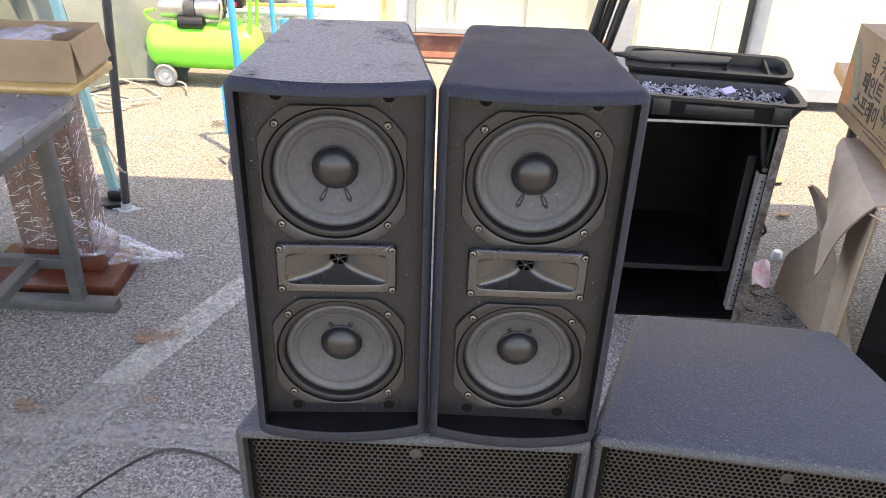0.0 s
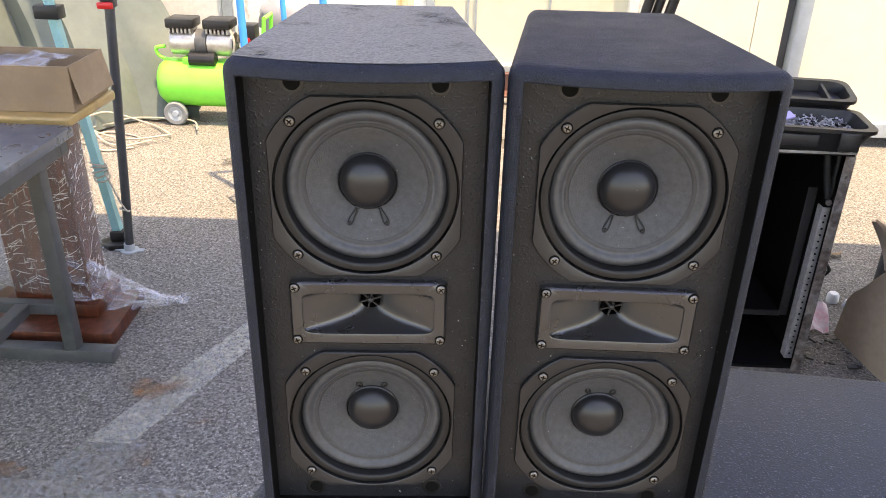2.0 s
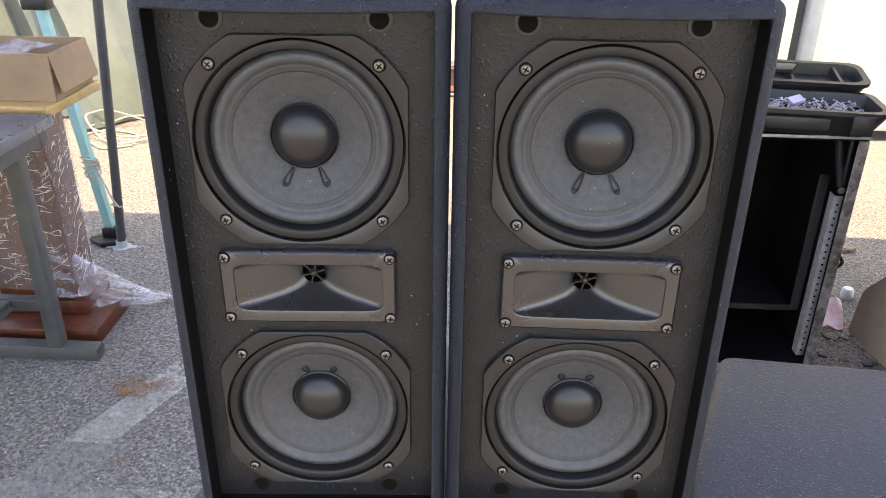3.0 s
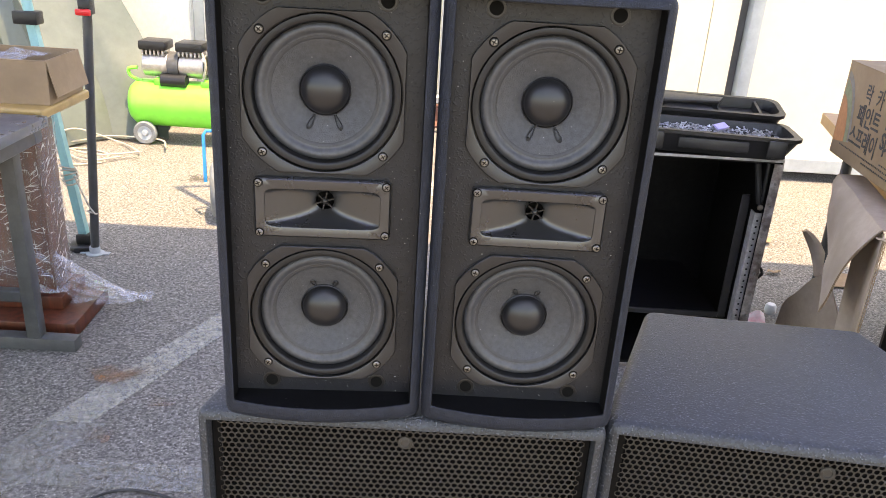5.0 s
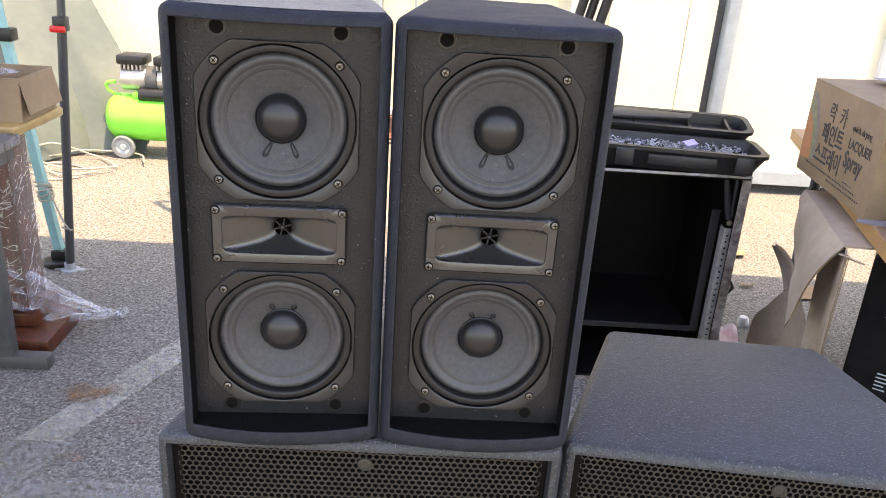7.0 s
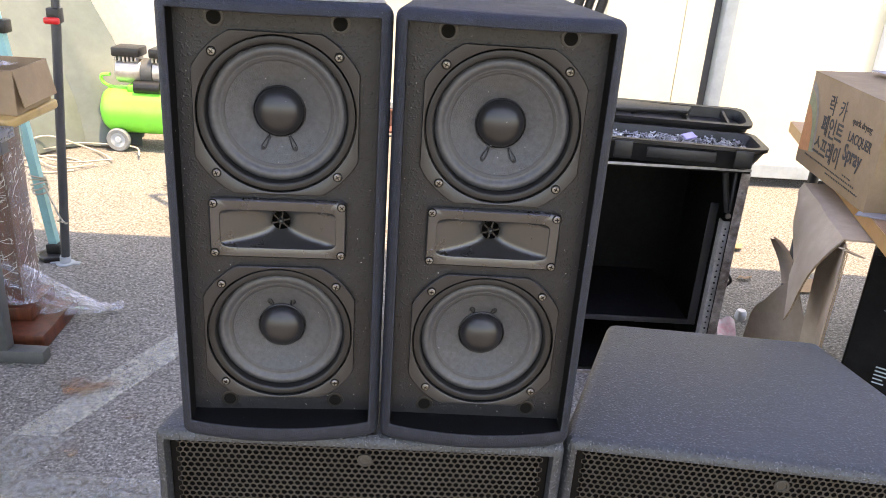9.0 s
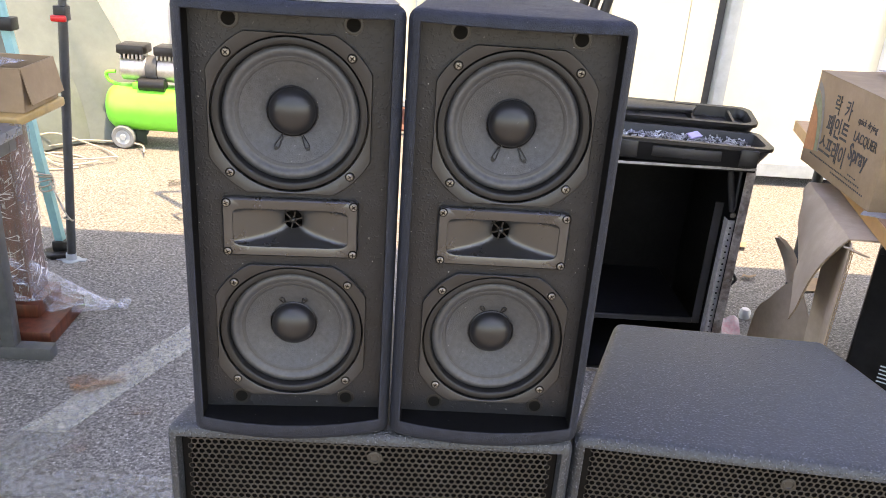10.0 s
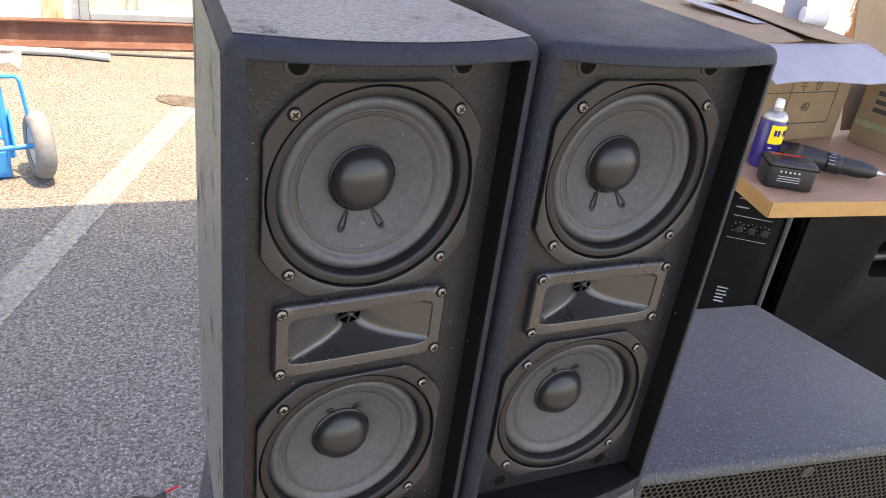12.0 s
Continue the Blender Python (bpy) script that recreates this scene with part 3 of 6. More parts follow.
M_GREEN = material("lime_enamel", (0.17, 0.76, 0.08, 1), 0.28, grain=0.05, scale=20, blotch=0.2, blotch_scale=6, spec=0.5)
M_ALU = material("cast_aluminium", (0.52, 0.50, 0.47, 1), 0.38, metal=0.7, grain=0.2, scale=60, blotch=0.3, blotch_scale=15)
M_BLACK_PLASTIC = material("black_plastic", (0.012, 0.0125, 0.014, 1), 0.38, grain=0.2, scale=60, blotch=0.4, blotch_scale=12, tint=(0.022, 0.022, 0.024, 1), spec=0.4, bump=0.3, bump_scale=500)
M_TRUCK_BLUE = material("bright_blue_enamel", (0.010, 0.30, 0.72, 1), 0.32, grain=0.08, scale=25, blotch=0.2, blotch_scale=8)
M_TYRE = material("grey_rubber_tyre", (0.20, 0.21, 0.21, 1), 0.7, grain=0.2, scale=50, blotch=0.3, blotch_scale=12, tint=(0.14, 0.17, 0.20, 1))
M_RIM = material("white_wheel_rim", (0.55, 0.55, 0.53, 1), 0.4, grain=0.1, scale=40, blotch=0.3, blotch_scale=15)
M_TEAL = material("pale_teal_enamel", (0.24, 0.50, 0.50, 1), 0.4, grain=0.08, scale=30, blotch=0.3, blotch_scale=10)
M_RED = material("red_plastic_clip", (0.62, 0.015, 0.018, 1), 0.35, grain=0.1, scale=80)
M_POLE = material("dark_powder_coat", (0.065, 0.070, 0.075, 1), 0.38, grain=0.12, scale=40, blotch=0.3, blotch_scale=8, metal=0.2)
M_TABLE_TOP = material("steel_table_top", (0.12, 0.135, 0.16, 1), 0.32, metal=0.3, grain=0.2, scale=18, blotch=0.5, blotch_scale=5, tint=(0.07, 0.08, 0.095, 1), rough_var=0.12)
M_TABLE_STEEL = material("grey_table_steel", (0.065, 0.070, 0.073, 1), 0.45, grain=0.2, scale=30, blotch=0.4, blotch_scale=9, tint=(0.045, 0.045, 0.045, 1))
M_WOOD = layered("red_brown_wood", (0.115, 0.030, 0.015, 1), (0.05, 0.014, 0.008, 1), 7, 0.4, 0.65, 0.35, (6, 6, 0.5))
M_CARD = layered("brown_cardboard", (0.275, 0.190, 0.116, 1), (0.225, 0.152, 0.092, 1), 5, 0.45, 0.7, 0.8)
M_CARD_GREY = layered("greyish_cardboard", (0.40, 0.315, 0.235, 1), (0.31, 0.24, 0.175, 1), 4, 0.45, 0.7, 0.8)
M_CARD_EDGE = material("corrugated_edge", (0.20, 0.135, 0.08, 1), 0.9, grain=0.4, scale=120)
M_CARD_WHITE = material("white_faced_card", (0.27, 0.26, 0.285, 1), 0.6, grain=0.06, scale=20, blotch=0.3, blotch_scale=6)
M_TAPE = material("yellow_packing_tape", (0.42, 0.27, 0.10, 1), 0.3, grain=0.15, scale=25, blotch=0.4, blotch_scale=8)
M_DESK = layered("beech_laminate", (0.33, 0.195, 0.125, 1), (0.27, 0.155, 0.095, 1), 3, 0.42, 0.7, 0.45, (1, 14, 1))
M_DESK_EDGE = material("beech_edge_band", (0.40, 0.215, 0.078, 1), 0.4, grain=0.1, scale=30)
M_INK = material("black_print", (0.040, 0.038, 0.040, 1), 0.7, grain=0.3, scale=150)
M_ORANGE = material("orange_print", (0.40, 0.17, 0.075, 1), 0.7, grain=0.15, scale=60)
M_GREEN_INK = material("green_print", (0.20, 0.21, 0.125, 1), 0.7, grain=0.2, scale=60)
M_BLUE_INK = material("blue_print", (0.20, 0.18, 0.16, 1), 0.7, grain=0.2, scale=60)
M_CAN_BLUE = material("deep_blue_can", (0.020, 0.012, 0.13, 1), 0.25, grain=0.06, scale=40)
M_YELLOW = material("yellow_label", (0.85, 0.62, 0.02, 1), 0.35, grain=0.05, scale=40)
M_WHITE = material("white_plastic", (0.75, 0.75, 0.76, 1), 0.45, grain=0.05, scale=40, blotch=0.15, blotch_scale=10)
M_PALE = material("pale_print", (0.55, 0.55, 0.55, 1), 0.6)
M_RACK = material("rack_black_laminate", (0.0055, 0.0055, 0.0057, 1), 0.45, grain=0.3, scale=40, blotch=0.4, blotch_scale=6, tint=(0.013, 0.013, 0.013, 1), spec=0.08)
M_RACK_RAIL = material("dusty_rack_rail", (0.38, 0.365, 0.35, 1), 0.5, metal=0.3, grain=0.3, scale=60, blotch=0.4, blotch_scale=20)
M_ALU_EDGE = material("aluminium_edging", (0.33, 0.30, 0.28, 1), 0.45, metal=0.5, grain=0.4, scale=60, blotch=0.85, blotch_scale=28, tint=(0.085, 0.055, 0.045, 1))
# stretched noise turns the film opaque in streaks, painting its white highlights
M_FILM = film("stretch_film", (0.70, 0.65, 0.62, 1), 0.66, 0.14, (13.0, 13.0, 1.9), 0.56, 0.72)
M_FILM_BAG = film("thin_plastic_bag", (0.62, 0.62, 0.68, 1), 0.79, 0.16, (2.5, 2.5, 2.5), 0.42, 0.72)
M_SACK = cloth("whitish_sack_plastic", (0.50, 0.51, 0.50, 1), 0.35)
# pale colour that stands for glints on the wrapped film
M_FILM_GLINT = material("film_glint", (0.62, 0.58, 0.56, 1), 0.25, grain=0.2, scale=90)
M_CRATE = film("clear_crate_plastic", (0.55, 0.56, 0.54, 1), 0.72, 0.2)
M_CABLE_WHITE = material("white_cable", (0.36, 0.33, 0.27, 1), 0.6, grain=0.1, scale=60)
M_CABLE_BLACK = material("black_cable", (0.015, 0.015, 0.016, 1), 0.5)
M_PINK = material("pink_white_sack", (0.70, 0.60, 0.59, 1), 0.6, grain=0.1, scale=60, blotch=0.5, blotch_scale=40, tint=(0.75, 0.14, 0.18, 1))
M_BLUE_DOOR = layered("blue_filmed_door", (0.015, 0.20, 0.66, 1), (0.05, 0.33, 0.80, 1), 6, 0.45, 0.7, 0.3, (1, 1, 0.4))
M_GREEN_BASKET = material("green_basket", (0.010, 0.13, 0.075, 1), 0.4, grain=0.15, scale=50)
M_BROOM = material("yellow_stick", (0.62, 0.40, 0.10, 1), 0.5, grain=0.1, scale=30)
M_LINE = worn("worn_white_paint", (0.40, 0.385, 0.34, 1), 60, 0.28, 0.74)
M_LINE_FAINT = worn("faded_white_paint", (0.34, 0.33, 0.30, 1), 60, 0.40, 0.90)
M_RUST_STAIN = worn("rust_stain", (0.28, 0.14, 0.07, 1), 14, 0.50, 0.72)
M_DARK_STAIN_PATCH = worn("dusty_patch", (0.11, 0.097, 0.08, 1), 9, 0.25, 0.6)
# dark coat for the hand truck's painted shadow
M_TRUCK_SHADOW = worn("truck_shadow", (0.06, 0.058, 0.055, 1), 6, 0.48, 0.75)


def sheet(bm, rows, thick):
    """Bent sheet with thickness from a grid of places."""
    g = [[bm.verts.new(p) for p in r] for r in rows]
    fs = []
    for u, v in zip(g, g[1:]):
        for k in range(len(u) - 1):
            fs.append(bm.faces.new((u[k], u[k + 1], v[k + 1], v[k])))
    bmesh.ops.recalc_face_normals(bm, faces=fs)
    bmesh.ops.solidify(bm, geom=fs, thickness=thick)
    return bm


def lettering(text, size, mat, m, parent, name="lettering", bold=0.0, squeeze=1.0):
    cu = bpy.data.curves.new("text", "FONT")
    cu.body, cu.size, cu.extrude, cu.offset, cu.resolution_u = text, size, 0.0004, bold, 3
    ob = bpy.data.objects.new("text", cu)
    scene.collection.objects.link(ob)
    me = bpy.data.meshes.new_from_object(ob.evaluated_get(bpy.context.evaluated_depsgraph_get()))
    bpy.data.objects.remove(ob)
    bpy.data.curves.remove(cu)
    me.transform(m @ Matrix.Diagonal((squeeze, 1, 1, 1)))
    return part_mesh(name, me, mat, parent, smooth=False)


def plate(name, pts, z0, z1, mat, label, category, kind="structure"):
    return tagged(part(name, add_prism(bmesh.new(), pts, z0, z1), mat, smooth=False), label, category, kind=kind)


# ---- ground markings ----
def edge_x(y):
    return -0.598 + 0.43 * (y - 2.626)


plate("parking_line", [(edge_x(1.75), 1.75), (edge_x(1.75) + 0.115, 1.75), (edge_x(4.12) + 0.115, 4.12), (edge_x(4.16), 4.16)], 0.0005, 0.004, M_LINE, "worn white painted parking line on the asphalt", "road marking")
plate("parking_line", [(edge_x(1.0), 1.0), (edge_x(1.0) + 0.16, 1.0), (edge_x(1.75) + 0.16, 1.75), (edge_x(1.75), 1.75)], 0.0005, 0.004, M_LINE_FAINT, "faded white painted line on the asphalt", "road marking")
plate("parking_line", [(-1.9, 1.50), (-0.30, 1.50), (-0.30, 1.585), (-1.9, 1.62)], 0.0052, 0.008, M_LINE_FAINT, "faded white cross line on the asphalt", "road marking")
rs = random.Random(8)
for cx, cy, r in ((-0.80, 1.70, 0.06), (-1.10, 1.64, 0.05), (-0.86, 1.98, 0.10), (-0.70, 1.86, 0.07)):
    pts = [(cx + r * rs.uniform(0.6, 1.2) * math.cos(a), cy + 0.6 * r * rs.uniform(0.6, 1.2) * math.sin(a)) for a in [k * math.pi / 7 for k in range(14)]]
    plate("rust_stain", pts, 0.009, 0.0115, M_RUST_STAIN, "rusty brown stain on the asphalt", "stain")
# cast shadow of the hand truck, painted as a dark patch on the ground
for cx, cy, r in ((-1.15, 3.75, 0.16),):
    pts = [(cx + r * rs.uniform(0.5, 1.2) * math.cos(a), cy + 0.5 * r * rs.uniform(0.5, 1.2) * math.sin(a)) for a in [k * math.pi / 7 for k in range(14)]]
    plate("truck_shadow", pts, 0.0125, 0.014, M_TRUCK_SHADOW, "painted shadow patch of the hand truck on the asphalt", "stain")

# ---- canopy ----
canopy = thing("canopy", Matrix.Identity(4), "pale folding canopy shading the yard, on dark poles", "canopy")
b = bmesh.new()
rows = []
for j in range(9):
    y = 0.12 + (2.79 - 0.12) * j / 8
    rows.append([(-3.3 + 6.6 * i / 12, y, 2.10 + 0.10 * math.sin(math.pi * j / 8) + 0.05 * math.sin(i * 1.6)) for i in range(13)])
part("roof_fabric", sheet(b, rows, 0.004), M_CANOPY, canopy, "pale fabric roof")


def canopy_leg(foot, top, clip_z, mat, r=0.016):
    f, t = Vector(foot), Vector(top)
    at = lambda z: f.lerp(t, (z - f.z) / (t.z - f.z))
    leg = part("leg", add_tube(bmesh.new(), [at(0.02), at(clip_z)], r, 12), mat, canopy, "dark steel canopy leg")
    part("upper_tube", add_tube(bmesh.new(), [at(clip_z - 0.02), t], r * 0.86, 12), mat, leg)
    c = at(clip_z)
    b = add_box(bmesh.new(), c.x - 0.021, c.x + 0.021, c.y - 0.024, c.y + 0.020, c.z - 0.005, c.z + 0.045, 0.005)
    part("collar", b, M_BLACK_PLASTIC, leg)
    b = add_box(bmesh.new(), c.x - 0.026, c.x + 0.026, c.y - 0.040, c.y - 0.0245, c.z - 0.006, c.z + 0.016, 0.006)
    part("clip", b, M_RED, leg, "red release clip")
    b = add_lathe(bmesh.new(), [(0.0, 0), (0.034, 0), (0.034, 0.004), (0.020, 0.006), (0.019, 0.03), (0, 0.03)], 16, Matrix.Translation((f.x, f.y, 0)))
    add_box(b, f.x - 0.055, f.x + 0.055, f.y - 0.012, f.y + 0.012, 0.0, 0.006, 0.002, 1)
    part("foot_plate", b, M_GREY_STEEL, leg)


canopy_leg((-1.288, 2.815, 0), (-1.115, 2.79, 2.1), 0.895, M_POLE)
canopy_leg((2.14, 2.9, 0), (2.11, 2.79, 2.13), 0.975, M_GREY_STEEL, 0.019)

# teal pole that leans beside the dark leg
pole = thing("prop_pole", Matrix.Identity(4), "pale teal metal pole leaning, black foot", "pole")
p0, p1, p2 = Vector((-1.345, 2.87, 0.035)), Vector((-1.432, 2.85, 0.86)), Vector((-1.555, 2.79, 2.12))
part("lower_tube", add_tube(bmesh.new(), [p0, p1], 0.021, 4), M_TEAL, pole, smooth=False)
part("upper_tube", add_tube(bmesh.new(), [p1, p2], 0.018, 12), M_TEAL, pole)
b = add_box(bmesh.new(), p1.x - 0.05, p1.x + 0.035, p1.y - 0.03, p1.y + 0.025, p1.z - 0.02, p1.z + 0.025, 0.006)
part("clamp", b, M_BLACK_PLASTIC, pole, "black plastic clamp")
b = add_prism(bmesh.new(), [(-1.425, 2.845), (-1.36, 2.80), (-1.30, 2.82), (-1.305, 2.90), (-1.36, 2.92)], 0, 0.022, 0.005, 2)
add_box(b, -1.372, -1.318, 2.843, 2.897, 0.02, 0.06, 0.006)
part("foot", b, M_BLACK_PLASTIC, pole, "black plastic foot")
b = bmesh.new()
for k in range(5):
    z = 0.27 + 0.014 * k
    c = p0.lerp(p1, (z - p0.z) / (p1.z - p0.z))
    add_tube(b, [(c.x + 0.027 * math.cos(a), c.y + 0.027 * math.sin(a), z + 0.008 * math.sin(a + k)) for a in [q * math.pi / 6 for q in range(13)]], 0.0035, 6)
add_tube(b, smooth_path([(-1.345, 2.84, 0.30), (-1.31, 2.82, 0.235), (-1.285, 2.80, 0.20), (-1.262, 2.795, 0.17), (-1.27, 2.84, 0.168), (-1.30, 2.815, 0.172), (-1.27, 2.793, 0.175)], 5), 0.0035, 6)
tagged(part("string", b, M_CABLE_WHITE), "white string tied round the teal pole", "string")

# ---- far walls ----
wall1 = thing("wall_back", Matrix.Identity(4), "white painted steel wall with rust streaks", "wall", kind="structure")
b = add_box(bmesh.new(), -6.0, -0.334, 5.30, 5.5, 0.0, 3.3)
part("sheeting", b, M_WHITE_WALL, wall1, smooth=False)
b = add_box(bmesh.new(), 0.93, 0.985, 5.30, 5.5, 0.0, 3.3)
part("sheeting", b, M_WHITE_WALL, wall1, smooth=False)
b = add_box(bmesh.new(), -0.279, 0.929, 5.37, 5.47, 0.0, 3.3)
part("door_leaf", b, M_CREAM, wall1, smooth=False)
for x in (-2.55, -1.62):
    part("post", add_box(bmesh.new(), x, x + 0.07, 5.27, 5.2995, 0.0, 3.3, 0.004, 1), M_GREY_STEEL, wall1)
part("post", add_box(bmesh.new(), -0.333, -0.2795, 5.26, 5.48, 0.127, 3.3, 0.004, 1), M_GREY_STEEL, wall1)
part("rail", add_box(bmesh.new(), -0.279, 0.929, 5.27, 5.369, 0.127, 0.168, 0.004, 1), M_GREY_STEEL, wall1)
for x in (-0.075, -0.025, 0.44):
    part("door_stile", add_box(bmesh.new(), x, x + 0.012, 5.355, 5.3695, 0.169, 3.2), M_GREY_STEEL, wall1)
part("rust_streak", add_box(bmesh.new(), -0.52, -0.41, 5.292, 5.2995, 0.127, 1.4), layered("rust_streak_paint", (0.70, 0.60, 0.42, 1), (0.52, 0.28, 0.05, 1), 5, 0.42, 0.62, 0.6, (4, 1, 0.6)), wall1)
beam = thing("steel_beam", Matrix.Identity(4), "red-oxide steel beam along the foot of the wall", "beam")
b = bmesh.new()
add_box(b, -1.02, 1.0, 5.115, 5.285, 0.0, 0.014, 0.002, 1)
add_box(b, -1.02, 1.0, 5.235, 5.295, 0.113, 0.125, 0.002, 1)
add_box(b, -1.02, 1.0, 5.245, 5.257, 0.0141, 0.1129)
part("section", b, M_BEAM, beam)
tagged(part("pipe", add_tube(bmesh.new(), [(-0.95, 5.04, 0.022), (-0.45, 4.985, 0.022), (-0.20, 4.893, 0.022)], 0.02, 12), M_GREY_STEEL), "grey plastic pipe lying on the asphalt", "pipe")
tagged(part("bar", add_tube(bmesh.new(), [(-0.5, 5.06, 0.008), (0.45, 4.93, 0.008)], 0.007, 8), M_DARK_STEEL), "thin dark steel bar lying on the asphalt", "bar")
pts = [(0.10 + 0.11 * math.cos(a) * (1 + 0.25 * math.sin(3 * a)), 4.23 + 0.10 * math.sin(a) * (1 + 0.3 * math.cos(2 * a + 1))) for a in [k * math.pi / 9 for k in range(18)]]
plate("patch", pts, 0.0042, 0.0046, M_DARK_STAIN_PATCH, "grey-brown patch over the painted line", "stain")

office = thing("container_office", Matrix.Identity(4), "cream container office with grey corner posts", "container")
part("panel", add_box(bmesh.new(), 0.99, 1.408, 4.42, 4.52, 0.12, 3.0), M_CREAM, office, smooth=False)
part("panel", add_box(bmesh.new(), 1.412, 1.559, 4.42, 4.52, 0.12, 3.0), M_CREAM, office, smooth=False)
part("shadow_gap", add_box(bmesh.new(), 1.56, 1.608, 4.45, 4.55, 0.12, 3.0), M_DARK_STEEL, office, smooth=False)
part("corner_post", add_box(bmesh.new(), 1.609, 1.675, 4.38, 4.55, 0.02, 3.0, 0.006, 2), M_GREY_STEEL, office)
part("panel", add_box(bmesh.new(), 1.676, 2.499, 4.42, 4.52, 0.12, 3.0), M_CREAM, office, smooth=False)
part("bottom_rail", add_box(bmesh.new(), 1.676, 2.60, 4.37, 4.419, 0.055, 0.135, 0.004, 1), M_GREY_STEEL, office)
part("bottom_rail", add_box(bmesh.new(), 0.99, 1.608, 4.37, 4.419, 0.055, 0.135, 0.004, 1), M_GREY_STEEL, office)
part("underside", add_box(bmesh.new(), 0.99, 3.9, 4.55, 6.5, 0.05, 0.119), M_DARK_STEEL, office, smooth=False)
part("corner_post", add_box(bmesh.new(), 2.50, 2.575, 4.38, 4.55, 0.02, 3.0, 0.006, 2), M_WHITE, office)
for x in (1.2, 2.3, 3.4):
    part("block", add_box(bmesh.new(), x, x + 0.2, 4.7, 4.9, 0, 0.0495), M_DARK_STEEL, office)
cab = thing("side_cabinet", Matrix.Identity(4), "white-framed cabinet with open blue door and dark inside", "cabinet")
for nm, a, mt in (("back_panel", (2.801, 3.229, 4.9, 4.93, 0.6, 0.94), M_DARK_STEEL), ("side_panel", (2.74, 2.80, 4.40, 4.93, 0.0, 1.02), M_GREY_STEEL), ("side_panel", (3.23, 3.40, 4.40, 4.93, 0.0, 1.02), M_GREY_STEEL),
                  ("top_panel", (2.801, 3.229, 4.40, 4.93, 0.94, 1.02), M_GREY_STEEL), ("base", (2.801, 3.229, 4.40, 4.93, 0.0, 0.60), M_GREY_STEEL)):
    part(nm, add_box(bmesh.new(), *a, 0.003, 1), mt, cab)
door = part("door", add_box(bmesh.new(), 2.58, 2.735, 4.44, 4.47, 0.05, 1.0, 0.004, 1), M_BLUE_DOOR, cab, "blue filmed door")
part("latch", add_box(bmesh.new(), 2.60, 2.66, 4.42, 4.4395, 0.70, 0.79, 0.004, 1), M_DARK_STEEL, door)
part("hood", add_prism(bmesh.new(), [(2.6, 4.25), (3.6, 4.05), (3.6, 5.0), (2.6, 5.0)], 1.021, 1.06, 0.006, 2), M_WHITE, cab, "pale hood over the cabinet")
b = bmesh.new()
add_prism(b, [(2.86, 4.45), (3.12, 4.43), (3.14, 4.62), (2.87, 4.64)], 0.70, 0.80, 0.01, 2)
tagged(part("basket", b, M_GREEN_BASKET), "dark green plastic basket on the cabinet shelf", "basket")
b = add_prism(bmesh.new(), [(2.83, 4.46), (3.10, 4.45), (3.12, 4.6), (2.85, 4.62)], 0.601, 0.699, 0.02, 3)
tagged(part("sack", b, M_CARD_WHITE), "pale sack on the cabinet shelf under the basket", "sack")
wall3 = plate("wall_side", [(3.41, 4.3), (6.0, 4.1), (6.0, 4.3), (3.41, 4.5)], 0.0, 3.0, M_RUSTY, "white steel wall with heavy rust patches", "wall")

# ---- tarpaulin ----
b = bmesh.new()
rows = []
for j in range(25):
    v = j / 24
    z = 1.75 * (1 - v) ** 1.05 + 0.012
    right = -2.25 + 0.62 * v ** 0.7 - 0.10 * math.sin(v * 5)
    row = []
    for i in range(41):
        u = i / 40
        x = -4.6 + (right + 4.6) * u
        fold = 0.10 * math.sin(u * 26 + 2.0 * v) * (0.3 + v) + 0.06 * math.sin(u * 61 + 1 + 3 * v) * (0.2 + v) + 0.05 * noise.noise(Vector((u * 14, v * 5, 0)))
        y = 4.62 - 0.30 * v ** 2 + fold + 0.5 * max(0, u - 0.9) * 4 * (1 - v)
        row.append((x, y, max(0.012, z + 0.05 * math.sin(u * 9) * (1 - v))))
    rows.append(row)
tagged(part("tarpaulin", sheet(b, rows, 0.004), M_TARP), "grey-green tarpaulin draped in folds over a stack", "tarpaulin")
b = add_prism(bmesh.new(), [(-4.5, 4.95), (-2.3, 4.95), (-2.3, 5.24), (-4.5, 5.24)], 0, 1.6, 0.03)
tagged(part("stack", b, M_DARK_STEEL), "dark stack under the grey tarpaulin", "stack")

# ---- compressor ----
comp = thing("air_compressor", Matrix.Translation((-1.42, 4.45, 0)) @ Matrix.Rotation(radians(-1), 4, "Z"), "lime green twin-head air compressor on small wheels", "compressor")
b = bmesh.new()
prof = [(0, -0.325), (0.05, -0.322), (0.10, -0.305), (0.125, -0.275), (0.13, -0.24)]
prof = prof + [(r, -z) for r, z in prof[::-1]]
add_lathe(b, prof, 40, Matrix.Translation((0.0, 0, 0.215)) @ Matrix.Rotation(radians(90), 4, "Y"))
tank = part("tank", b, M_GREEN, comp, "lime green tank")
for x0, x1 in ((-0.16, -0.10), (0.10, 0.20)):
    part("saddle", add_box(bmesh.new(), x0, x1, -0.07, 0.07, 0.325, 0.362, 0.004), M_GREEN, tank)
